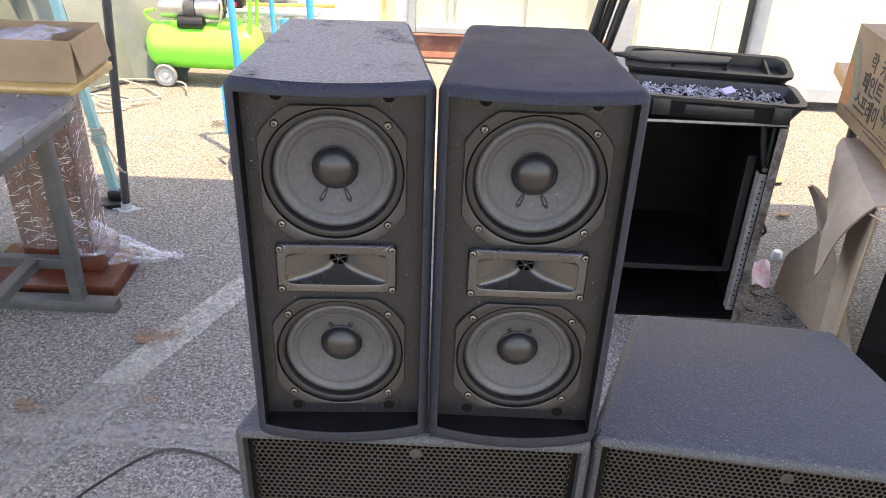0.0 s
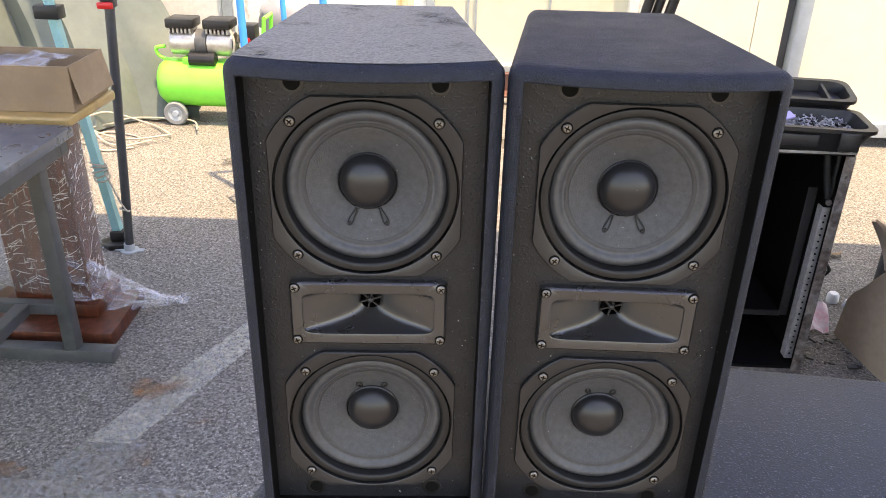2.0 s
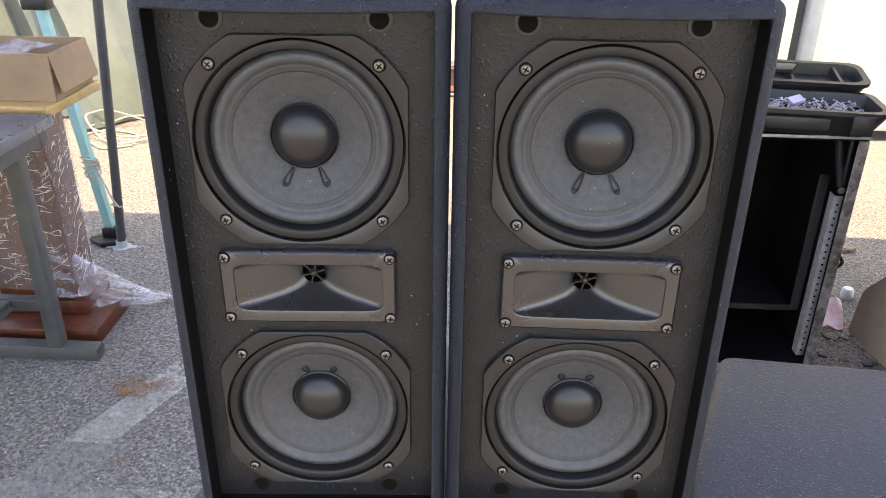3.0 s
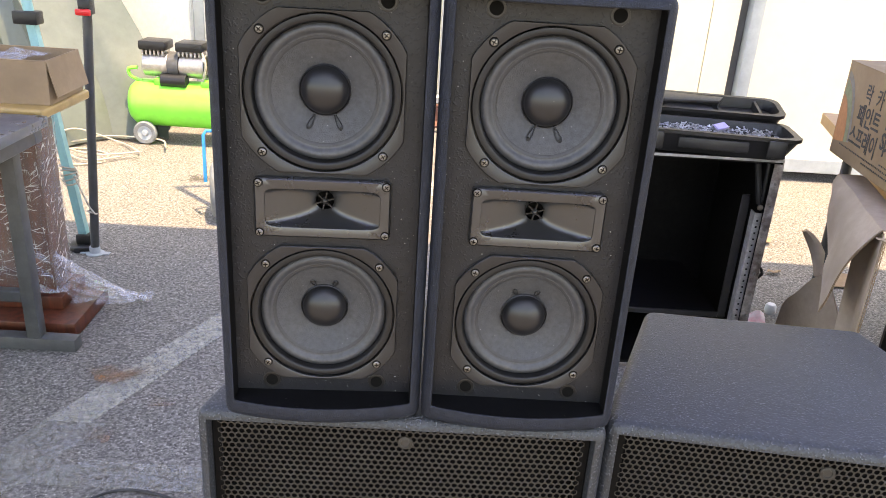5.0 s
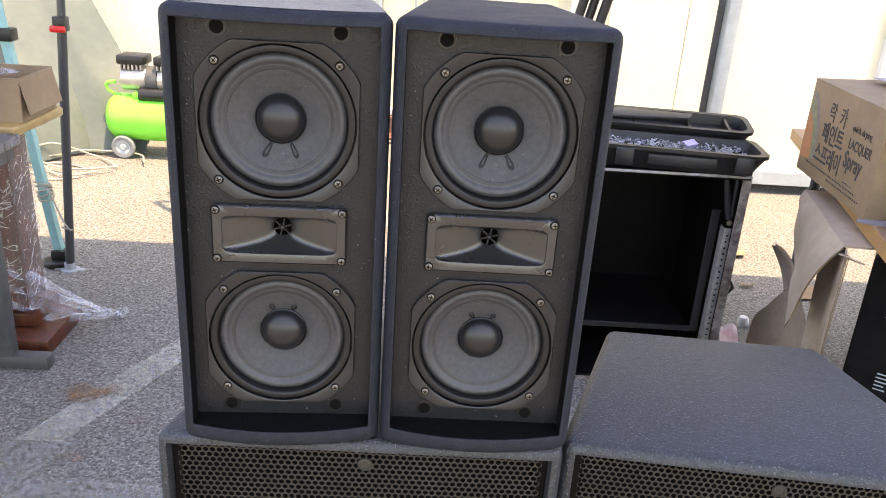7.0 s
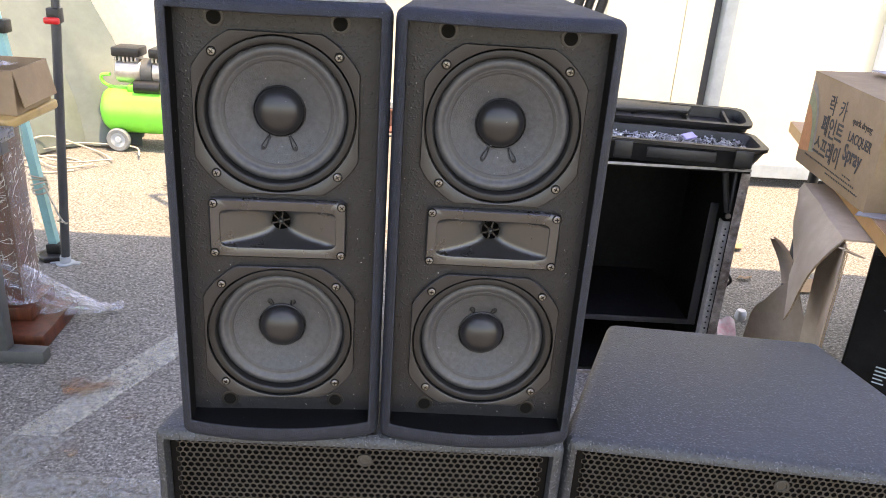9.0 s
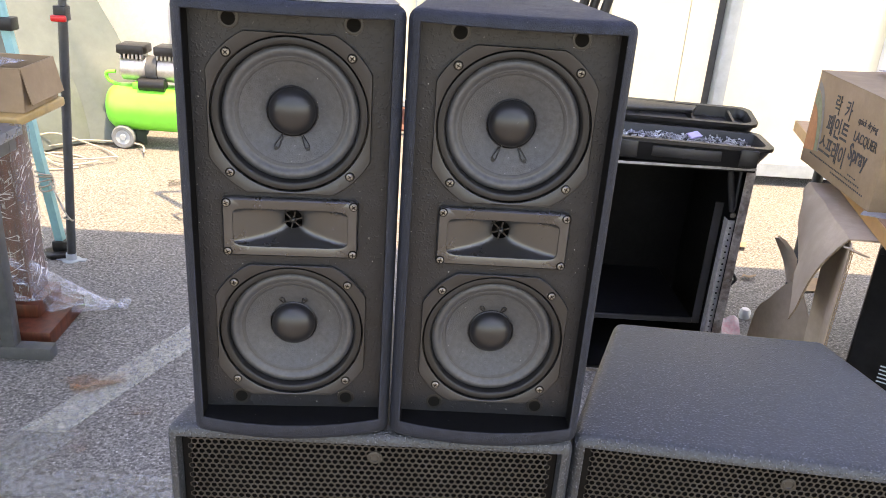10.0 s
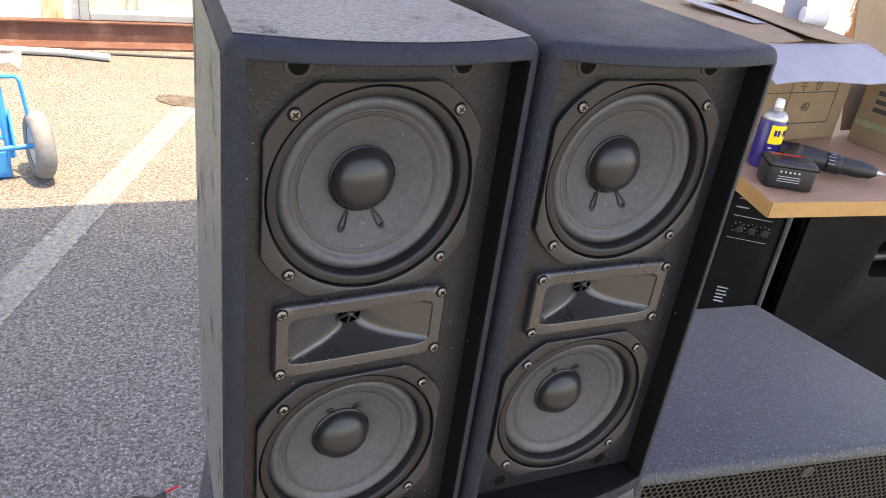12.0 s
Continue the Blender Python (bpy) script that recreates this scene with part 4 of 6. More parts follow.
for cx in (-0.155, 0.045):
    h = part("motor_head", add_lathe(bmesh.new(), [(0, -0.075), (0.05, -0.075), (0.066, -0.066), (0.068, 0.05), (0.06, 0.068), (0, 0.068)], 28, Matrix.Translation((cx, 0, 0.43)) @ Matrix.Rotation(radians(90), 4, "Y")), M_ALU, comp, "cast aluminium motor")
    for k in range(6):
        part("cooling_fin", add_box(bmesh.new(), cx - 0.07 + 0.022 * k, cx - 0.058 + 0.022 * k, -0.055, 0.055, 0.485, 0.5119, 0.002, 1), M_ALU, h)
    part("cylinder_head", add_box(bmesh.new(), cx - 0.080, cx + 0.070, -0.07, 0.07, 0.512, 0.562, 0.010), M_BLACK_PLASTIC, h, "black cylinder head cover")
part("coupling", add_lathe(bmesh.new(), [(0, -0.03), (0.072, -0.03), (0.072, 0.03), (0, 0.03)], 28, Matrix.Translation((-0.055, 0, 0.43)) @ Matrix.Rotation(radians(90), 4, "Y")), M_DARK_STEEL, comp)
b = bmesh.new()
add_lathe(b, [(0.0, 0), (0.055, 0), (0.06, 0.006), (0.0, 0.012)], 24, Matrix.Translation((0.112, 0, 0.43)) @ Matrix.Rotation(radians(90), 4, "Y"))
for k in range(8):
    a = k * math.pi / 4
    add_box(b, 0.122, 0.126, -0.004, 0.004, 0.012, 0.055, m=Matrix.Translation((0, 0, 0.43)) @ Matrix.Rotation(a, 4, "X"))
part("fan_guard", b, M_DARK_STEEL, comp)
part("air_filter", add_tube(bmesh.new(), [(-0.12, -0.06, 0.355), (0.02, -0.06, 0.355)], 0.035, 20), M_BLACK_PLASTIC, comp)
b = bmesh.new()
add_box(b, 0.15, 0.24, -0.05, 0.04, 0.44, 0.54, 0.008)
sw = part("pressure_switch", b, M_BLACK_PLASTIC, comp)
part("switch_button", add_lathe(bmesh.new(), [(0, 0), (0.014, 0), (0.012, 0.012), (0, 0.012)], 12, Matrix.Translation((0.2, -0.051, 0.46)) @ FRONT), M_RED, sw)
part("hose", add_tube(bmesh.new(), smooth_path([(0.10, -0.05, 0.53), (0.13, -0.07, 0.46), (0.12, -0.07, 0.39), (0.10, -0.06, 0.345)]), 0.007, 8), M_CABLE_WHITE, comp)
b = bmesh.new()
for sy in (-0.075, 0.075):
    add_tube(b, smooth_path([(0.10, sy, 0.30), (0.20, sy, 0.27), (0.27, sy, 0.30), (0.285, sy, 0.42), (0.30, sy, 0.58)], 6), 0.011, 10)
add_tube(b, [(0.30, -0.075, 0.58), (0.30, 0.075, 0.58)], 0.011, 10)
part("push_handle", b, M_GREEN, comp)
part("lift_handle", add_tube(bmesh.new(), smooth_path([(-0.24, -0.03, 0.335), (-0.30, -0.03, 0.36), (-0.31, -0.03, 0.40), (-0.26, -0.03, 0.41)], 5), 0.010, 8), M_GREEN, comp)
for sy in (-0.11, 0.11):
    m = Matrix.Translation((-0.215, sy, 0.065)) @ FRONT
    w = part("wheel", add_lathe(bmesh.new(), [(0.040, -0.014), (0.058, -0.016), (0.065, -0.008), (0.065, 0.008), (0.058, 0.016), (0.040, 0.014)], 28, m), M_TYRE, comp)
    part("rim", add_lathe(bmesh.new(), [(0, -0.010), (0.041, -0.012), (0.041, 0.012), (0.020, 0.006), (0.014, 0.016), (0, 0.016)], 20, m), M_GREY_STEEL, w)
    part("leg", add_box(bmesh.new(), -0.235, -0.195, sy * 0.6 - 0.01, sy * 0.6 + 0.01, 0.06, 0.14, 0.003, 1), M_GREEN, comp)
    part("foot", add_box(bmesh.new(), 0.17, 0.225, sy * 0.8 - 0.015, sy * 0.8 + 0.015, 0.0, 0.12, 0.004, 1), M_GREEN, comp)

# cables by the tarpaulin
rs = random.Random(4)
for n in range(3):
    cx, cy, r = -1.86 + 0.05 * n, 4.02 + 0.08 * n, 0.16 + 0.04 * n
    pts = [(cx + r * rs.uniform(0.7, 1.25) * math.cos(a), cy + 0.8 * r * rs.uniform(0.7, 1.25) * math.sin(a), 0.008 + 0.012 * n + (0.08 if n == 1 and 2 < a < 4 else 0)) for a in [k * 0.7 for k in range(9)]]
    tagged(part("cable", add_tube(bmesh.new(), smooth_path(pts, 5), 0.005, 6), M_CABLE_WHITE), "white cable lying in loose loops on the asphalt", "cable", "loose cables")
tagged(part("cable", add_tube(bmesh.new(), smooth_path([(-0.40, 1.36, 0.006), (-0.497, 1.442, 0.006), (-0.60, 1.49, 0.006), (-0.70, 1.49, 0.006), (-0.79, 1.40, 0.006), (-0.86, 1.28, 0.006), (-0.90, 1.1, 0.006)]), 0.0032, 8), M_CABLE_BLACK), "thin black cable curving over the asphalt", "cable", "loose cables")
b = bmesh.new()
for k in range(4):
    add_tube(b, smooth_path([(-0.18 + 0.01 * k, 1.45, 0.006), (-0.25 - 0.012 * k, 1.565, 0.02 + 0.006 * k), (-0.30, 1.625 + 0.012 * k, 0.012), (-0.232, 1.652 - 0.008 * k, 0.02)]), 0.0032, 6)
lead = part("test_lead", b, M_CABLE_BLACK)
tagged(lead, "black twin lead with a bare red tip on the asphalt", "cable")
part("red_tip", add_tube(bmesh.new(), [(-0.232, 1.652, 0.020), (-0.205, 1.662, 0.022)], 0.003, 6), M_RED, lead)

# ---- hand truck ----
truck = thing("hand_truck", Matrix.Translation((-0.72, 3.37, 0)) @ Matrix.Rotation(radians(14), 4, "Z"), "bright blue two-wheeled hand truck with grey tyres", "hand truck")
for sx in (-1, 1):
    up = part("upright", add_tube(bmesh.new(), [(sx * 0.165 - 0.036, -0.01, 0.08), (sx * 0.165 - 0.048, 0.03, 0.30), (sx * 0.160 - 0.072, 0.11, 1.25)], 0.0155, 12), M_TRUCK_BLUE, truck)
    part("gusset", add_prism(bmesh.new(), [(-0.05, 0.0), (0.05, 0.0), (0.0, 0.13)], -0.004, 0.004, m=Matrix.Translation((sx * 0.178 - 0.040, -0.005, 0.13)) @ Matrix.Rotation(radians(90), 4, "Y") @ Matrix.Rotation(radians(90), 4, "Z")), M_TRUCK_BLUE, up)
    part("guard", add_tube(bmesh.new(), [(sx * 0.165 - 0.050, 0.03, 0.37), (sx * 0.225 - 0.050, 0.0, 0.375), (sx * 0.235 - 0.050, -0.01, 0.36), (sx * 0.245 - 0.040, -0.03, 0.16)], 0.0075, 8), M_TRUCK_BLUE, truck)
    m = Matrix.Translation((sx * 0.225 - 0.004, -0.04, 0.127)) @ Matrix.Rotation(radians(90), 4, "Y")
    ring = [(0.072 + 0.0, -0.028)] + [(0.092 + 0.035 * math.sin(a), -0.036 * math.cos(a)) for a in [math.pi * k / 12 for k in range(13)]] + [(0.072, 0.028)]
    w = part("wheel", add_lathe(bmesh.new(), ring, 40, m), M_TYRE, truck, "grey rubber tyre")
    part("rim", add_lathe(bmesh.new(), [(0, -0.02), (0.03, -0.022), (0.05, -0.010), (0.073, -0.026), (0.073, 0.026), (0.05, 0.010), (0.03, 0.022), (0, 0.02)], 28, m), M_RIM, w)
part("centre_bar", add_tube(bmesh.new(), [(-0.034, -0.02, 0.07), (-0.042, 0.035, 0.30), (-0.072, 0.11, 1.25)], 0.011, 10), M_TRUCK_BLUE, truck)
part("axle", add_tube(bmesh.new(), [(-0.235, -0.04, 0.127), (0.235, -0.04, 0.127)], 0.010, 10), M_TRUCK_BLUE, truck)
part("cross_bar", add_tube(bmesh.new(), [(-0.205, 0.005, 0.15), (-0.040, 0.02, 0.175), (0.125, 0.005, 0.15)], 0.008, 8), M_TRUCK_BLUE, truck)
part("handle", add_tube(bmesh.new(), smooth_path([(-0.232, 0.11, 1.25), (-0.205, 0.12, 1.33), (0.06, 0.12, 1.33), (0.088, 0.11, 1.25)]), 0.0155, 10), M_TRUCK_BLUE, truck)
b = bmesh.new()
add_box(b, -0.205, 0.125, 0.0, 0.23, 0.0, 0.006, 0.002, 1)
add_box(b, -0.205, 0.125, -0.008, -0.0005, 0.0, 0.10, 0.002, 1)
part("toe_plate", b, M_TRUCK_BLUE, truck)

# ---- crate, bag and stick by the wall ----
crate = thing("storage_crate", Matrix.Translation((-1.10, 4.86, 0)), "clear plastic storage crate with grey lid by the wall", "crate")
b = bmesh.new()
for x0, x1, y0, y1 in ((-0.2, 0.2, -0.17, -0.164), (-0.2, 0.2, 0.164, 0.17), (-0.2, -0.194, -0.164, 0.164), (0.194, 0.2, -0.164, 0.164)):
    add_box(b, x0, x1, y0, y1, 0.002, 0.34)
part("tub", b, M_CRATE, crate, smooth=False)
part("lid", add_box(bmesh.new(), -0.21, 0.28, -0.18, 0.17, 0.341, 0.365, 0.006), M_GREY_STEEL, crate, "grey lid")
part("contents", add_box(bmesh.new(), -0.18, 0.18, -0.15, 0.15, 0.003, 0.16, 0.02, 2), M_CARD_GREY, crate)
part("lid_latch", add_box(bmesh.new(), 0.06, 0.12, -0.195, -0.1805, 0.26, 0.33, 0.012, 2), M_BLUE_DOOR, crate)
b = bmesh.new()
bmesh.ops.create_icosphere(b, subdivisions=3, radius=1.0)
for v in b.verts:
    d = 1 + 0.18 * noise.noise(v.co * 2.3) + 0.08 * noise.noise(v.co * 6)
    v.co = Vector((-1.12 + 0.17 * v.co.x * d, 4.9 + 0.11 * v.co.y * d, 0.366 + max(0, 0.12 + 0.13 * v.co.z * d)))
tagged(part("sack", b, M_CARD_WHITE), "pale plastic sack lying on the crate lid", "sack")
tagged(part("broom_stick", add_tube(bmesh.new(), [(-1.30, 4.74, 0.385), (-0.72, 4.72, 0.402)], 0.011, 8), M_BROOM), "yellow wooden stick lying on the crate lid", "stick")
b = bmesh.new()
sheet(b, [[(-0.92 + 0.05 * i, 4.70 + 0.06 * j, 0.01 + 0.05 * max(0, math.sin(i * 1.7 + j)) + 0.03 * (j % 2)) for i in range(7)] for j in range(4)], 0.002)
tagged(part("plastic_scrap", b, M_FILM_BAG), "crumpled clear plastic scrap by the crate", "plastic scrap")

# ---- steel table ----
table = thing("work_table", Matrix.Translation((-1.10, 2.13, 0)), "grey steel work table with welded box-section legs", "table")
part("tabletop", add_box(bmesh.new(), -0.95, 0.03, -1.0, 0.03, 0.672, 0.700, 0.003, 2), M_TABLE_TOP, table, "worn blue-grey steel top")
b = bmesh.new()
for x0, x1, y0, y1 in ((-0.94, 0.015, -0.022, 0.015), (-0.022, 0.015, -0.985, -0.023), (-0.94, 0.015, -0.985, -0.95)):
    add_box(b, x0, x1, y0, y1, 0.632, 0.6715, 0.002, 1)
part("apron", b, M_TABLE_STEEL, table)
for y in (-0.04, -0.94):
    part("leg", add_box(bmesh.new(), -0.085, -0.045, y, y + 0.04, 0.041, 0.6315, 0.003, 2), M_TABLE_STEEL, table)
    part("leg", add_box(bmesh.new(), -0.60, -0.56, y, y + 0.04, 0.041, 0.6315, 0.003, 2), M_TABLE_STEEL, table)
    part("foot_bar", add_box(bmesh.new(), -0.62, 0.055, y, y + 0.045, 0.0, 0.04, 0.003, 2), M_TABLE_STEEL, table)
    part("stretcher", add_box(bmesh.new(), -0.5595, -0.0855, y + 0.004, y + 0.036, 0.155, 0.19, 0.003, 1), M_TABLE_STEEL, table)
part("long_stretcher", add_box(bmesh.new(), -0.20, -0.16, -0.90, -0.0365, 0.155, 0.19, 0.003, 1), M_TABLE_STEEL, table)
tagged(part("steel_rule", add_box(bmesh.new(), -0.14, 0.0, -0.006, 0.006, 0, 0.002, m=Matrix.Translation((-1.20, 1.93, 0.7005)) @ Matrix.Rotation(0.35, 4, "Z")), M_ALU), "thin bright steel rule lying on the table", "rule")

# ---- wrapped podium ----
podium = thing("podium", Matrix.Translation((-1.30, 2.40, 0)) @ Matrix.Rotation(radians(1.5), 4, "Z"), "red-brown wooden podium wrapped in clear stretch film", "podium")
part("base_slab", add_box(bmesh.new(), -0.24, 0.215, -0.235, 0.035, 0.0, 0.05, 0.004, 2), M_WOOD, podium)
part("plinth", add_box(bmesh.new(), -0.15, 0.145, -0.145, 0.032, 0.0505, 0.095, 0.004, 2), M_WOOD, podium)
part("shaft", add_box(bmesh.new(), -0.12, 0.115, -0.115, 0.010, 0.0955, 0.675, 0.004, 2), M_WOOD, podium)
b = bmesh.new()
rs = random.Random(12)
ring = []
for j in range(30):
    z = 0.115 + 0.55 * j / 29
    row = []
    for x0, y0, x1, y1 in ((-0.123, -0.118, 0.118, -0.118), (0.118, -0.118, 0.118, 0.013), (0.118, 0.013, -0.123, 0.013), (-0.123, 0.013, -0.123, -0.118)):
        for k in range(8):
            t = k / 8
            o = 0.0008 + 0.005 * max(0, noise.noise(Vector((x0 * 3 + t * 5, z * 38, y0 * 9))))
            nx, ny = (y1 - y0), -(x1 - x0)
            ln = math.hypot(nx, ny)
            row.append(b.verts.new((x0 + (x1 - x0) * t + nx / ln * o, y0 + (y1 - y0) * t + ny / ln * o, z + 0.006 * noise.noise(Vector((t * 4, z * 9, x0))))))
    ring.append(row)
for u, v in zip(ring, ring[1:]):
    for k in range(len(u)):
        b.faces.new((u[k], u[(k + 1) % len(u)], v[(k + 1) % len(u)], v[k]))
part("stretch_film", b, M_FILM, podium, "clear wrinkled stretch film")
# short pale tubes laid over the film as painted highlights on its creases
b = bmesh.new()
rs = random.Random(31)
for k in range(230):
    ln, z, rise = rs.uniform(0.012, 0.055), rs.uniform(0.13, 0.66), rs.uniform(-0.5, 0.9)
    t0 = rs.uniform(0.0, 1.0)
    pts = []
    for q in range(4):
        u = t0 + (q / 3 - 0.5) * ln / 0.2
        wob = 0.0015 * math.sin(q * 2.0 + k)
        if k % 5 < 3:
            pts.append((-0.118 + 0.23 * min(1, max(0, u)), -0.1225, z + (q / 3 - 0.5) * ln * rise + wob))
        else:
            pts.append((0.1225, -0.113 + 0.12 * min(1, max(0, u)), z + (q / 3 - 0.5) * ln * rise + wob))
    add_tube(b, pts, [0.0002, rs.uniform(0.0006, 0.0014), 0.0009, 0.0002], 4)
tagged(part("film_glints", b, M_FILM_GLINT, podium, "pale painted glints along creases of the stretch film"), kind="stuff")
b = bmesh.new()
rows = []
for j in range(13):
    t = j / 12
    a = Vector((0.02, -0.13, 0.28)).lerp(Vector((0.335, 0.035, 0.018)), t)
    wdt = 0.24 * (1 - t) ** 0.8 + 0.016
    row = []
    for i in range(11):
        s = i / 10 - 0.5
        drop = Vector((0.02 + 0.25 * t, 0.02, -1.0)).normalized()
        p = a + drop * (s + 0.35) * wdt * (1.0 - 0.4 * t)
        p.y += 0.018 * math.sin(i * 2.1 + t * 4) - 0.03 * math.sin(math.pi * t)
        row.append((p.x, p.y, max(0.006 + 0.002 * (i % 3), p.z)))
    rows.append(row)
sheet(b, rows, 0.0012)
part("film_tail", b, M_FILM_BAG, podium, "loose twisted film tail reaching the ground")
b = bmesh.new()
bmesh.ops.create_icosphere(b, subdivisions=2, radius=0.022)
for v in b.verts:
    v.co = Vector((0.345, 0.04, 0.02)) + v.co * (1 + 0.5 * noise.noise(v.co * 90))
    v.co.z = max(0.002, v.co.z)
part("film_knot", b, M_FILM_BAG, podium)
board = part("wrapped_board", add_prism(bmesh.new(), [(-1.56, 2.20), (-1.10, 2.195), (-1.095, 2.49), (-1.56, 2.52)], 0.677, 0.706, 0.008, 3), M_TAPE)
tagged(board, "flat board wrapped in yellow tape on the podium", "board")


def open_carton(name, m, w, d, h, mat, label, flaps=()):
    """Open-topped carton: four sides, bottom, and flaps (side, length, angle)."""
    c = thing(name, m, label, "carton")
    t = 0.004
    part("bottom", add_box(bmesh.new(), t, w - t, t, d - t, 0, t), mat, c)
    part("side", add_box(bmesh.new(), 0, w, 0, t - 0.0002, 0, h, 0.001, 1), mat, c)
    part("side", add_box(bmesh.new(), 0, w, d - t + 0.0002, d, 0, h, 0.001, 1), mat, c)
    part("side", add_box(bmesh.new(), 0, t, t, d - t, 0, h, 0.001, 1), mat, c)
    part("side", add_box(bmesh.new(), w - t, w, t, d - t, 0, h, 0.001, 1), mat, c)
    for side, ln, ang in flaps:
        b = bmesh.new()
        if side == "right":
            mm = Matrix.Translation((w, 0, h)) @ Matrix.Rotation(radians(ang), 4, "Y")
            add_box(b, 0, 0.003, 0.004, d - 0.004, 0, ln, 0.001, 1, mm)
        elif side == "front":
            mm = Matrix.Translation((0, 0, h)) @ Matrix.Rotation(radians(ang), 4, "X")
            add_box(b, 0.004, w - 0.004, -0.003, 0, 0, ln, 0.001, 1, mm)
        part("flap", b, mat, c)
    return c


open_carton("tray_carton", Matrix.Translation((-1.50, 2.235, 0.7065)) @ Matrix.Rotation(radians(1.5), 4, "Z"), 0.40, 0.225, 0.125, M_CARD, "open shallow brown cardboard tray on the wrapped board", [("right", 0.105, 168)])
b = bmesh.new()
sheet(b, [[(-1.40 + 0.045 * i, 2.26 + 0.045 * j, 0.80 + 0.045 * noise.noise(Vector((i * 0.9, j * 0.8, 3))) + 0.04 * math.exp(-((i - 4) ** 2 + (j - 2) ** 2) / 5)) for i in range(6)] for j in range(5)], 0.0015)
tagged(part("plastic_bag", b, M_FILM_BAG), "crumpled clear plastic bag in the cardboard tray", "bag")

# ---- rack case ----
RX0, RX1, RY0, RY1, RZ = 0.44, 0.972, 2.20, 2.66, 0.690
rack = thing("rack_case", Matrix.Identity(4), "empty black rack case with dusty rails and metal edging", "rack case")
for nm, a in (("side_panel", (RX0, RX0 + 0.012, RY0, RY1, 0.0, RZ)), ("side_panel", (RX1 - 0.012, RX1, RY0, RY1, 0.0, RZ)),
              ("top_panel", (RX0 + 0.0121, RX1 - 0.0121, RY0, RY1, RZ - 0.012, RZ)), ("bottom_panel", (RX0 + 0.0121, RX1 - 0.0121, RY0, RY1, 0.0, 0.02)),
              ("back_panel", (RX0 + 0.0121, RX1 - 0.0121, RY1 - 0.012, RY1, 0.0201, RZ - 0.0121))):
    part(nm, add_box(bmesh.new(), *a), M_RACK, rack, smooth=False)
part("shelf", add_box(bmesh.new(), RX0 + 0.013, RX1 - 0.075, RY0 + 0.05, RY1 - 0.013, 0.165, 0.180, 0.002, 1), M_RACK, rack)
part("shelf_lip", add_box(bmesh.new(), RX0 + 0.013, RX1 - 0.075, RY0 + 0.042, RY0 + 0.0495, 0.166, 0.184, 0.002, 1), M_BLACK_PLASTIC, rack)
for x in (RX1 - 0.036, RX0 + 0.014):
    b = bmesh.new()
    add_box(b, x, x + 0.022, RY0 + 0.028, RY0 + 0.031, 0.03, 0.52, 0.0005, 1)
    add_box(b, x, x + 0.003, RY0 + 0.0312, RY0 + 0.06, 0.03, 0.52)
    rail = part("rack_rail", b, M_RACK_RAIL, rack, "dusty perforated rack rail")
    b = bmesh.new()
    for k in range(24):
        add_box(b, x + 0.009, x + 0.014, RY0 + 0.0268, RY0 + 0.0279, 0.045 + 0.0195 * k, 0.050 + 0.0195 * k)
    part("rail_holes", b, M_DARK, rail)
part("rear_rail", add_box(bmesh.new(), RX1 - 0.064, RX1 - 0.038, RY0 + 0.075, RY0 + 0.080, 0.15, 0.56, 0.001, 1), M_BLACK_PLASTIC, rack)
b = bmesh.new()
add_box(b, RX1 - 0.024, RX1 + 0.003, RY0 - 0.004, RY0 - 0.0005, 0.0, RZ - 0.012, 0.001, 1)
add_box(b, RX1 + 0.0005, RX1 + 0.003, RY0, RY0 + 0.03, 0.0, RZ, 0.001, 1)
edge = part("edging", b, M_ALU_EDGE, rack, "scratched aluminium edging")
for k in range(9):
    part("rivet", add_lathe(bmesh.new(), [(0.005, 0), (0.004, 0.002), (0, 0.0025)], 8, Matrix.Translation((RX1 - 0.010, RY0 - 0.004, 0.06 + 0.07 * k)) @ FRONT), M_SCREW, edge)
part("edging", add_box(bmesh.new(), RX0, RX1 + 0.003, RY0 - 0.004, RY0 - 0.0005, RZ - 0.0070, RZ + 0.001, 0.001, 1), M_RACK_RAIL, rack, "bright top edging")
part("edging", add_box(bmesh.new(), RX0, RX1 - 0.0245, RY0 - 0.004, RY0 - 0.0005, 0.0, 0.012, 0.001, 1), M_ALU_EDGE, rack)
b = bmesh.new()
add_tube(b, smooth_path([(RX1 - 0.062, RY0 + 0.02, 0.672), (RX1 - 0.050, RY0 + 0.015, 0.61), (RX1 - 0.037, RY0 + 0.012, 0.555)], 5), 0.0095, 8)
add_tube(b, [(RX1 - 0.030, RY0 + 0.02, 0.675), (RX1 - 0.030, RY0 + 0.015, 0.56)], 0.006, 8)
arm = part("hinge_arm", b, M_BLACK_PLASTIC, rack)
part("arm_pivot", add_lathe(bmesh.new(), [(0.009, 0), (0.008, 0.005), (0, 0.006)], 12, Matrix.Translation((RX1 - 0.036, RY0 + 0.003, 0.546)) @ FRONT), M_SCREW, arm)
lt = part("latch", add_box(bmesh.new(), RX1 + 0.0035, RX1 + 0.012, RY0 + 0.03, RY0 + 0.075, 0.30, 0.37, 0.004, 2), M_ALU_EDGE, rack, "butterfly latch")
part("latch_wing", add_tube(bmesh.new(), smooth_path([(RX1 + 0.014, RY0 + 0.03, 0.35), (RX1 + 0.02, RY0 + 0.015, 0.335), (RX1 + 0.014, RY0 + 0.03, 0.31)], 5), 0.005, 6), M_BLACK_PLASTIC, lt)

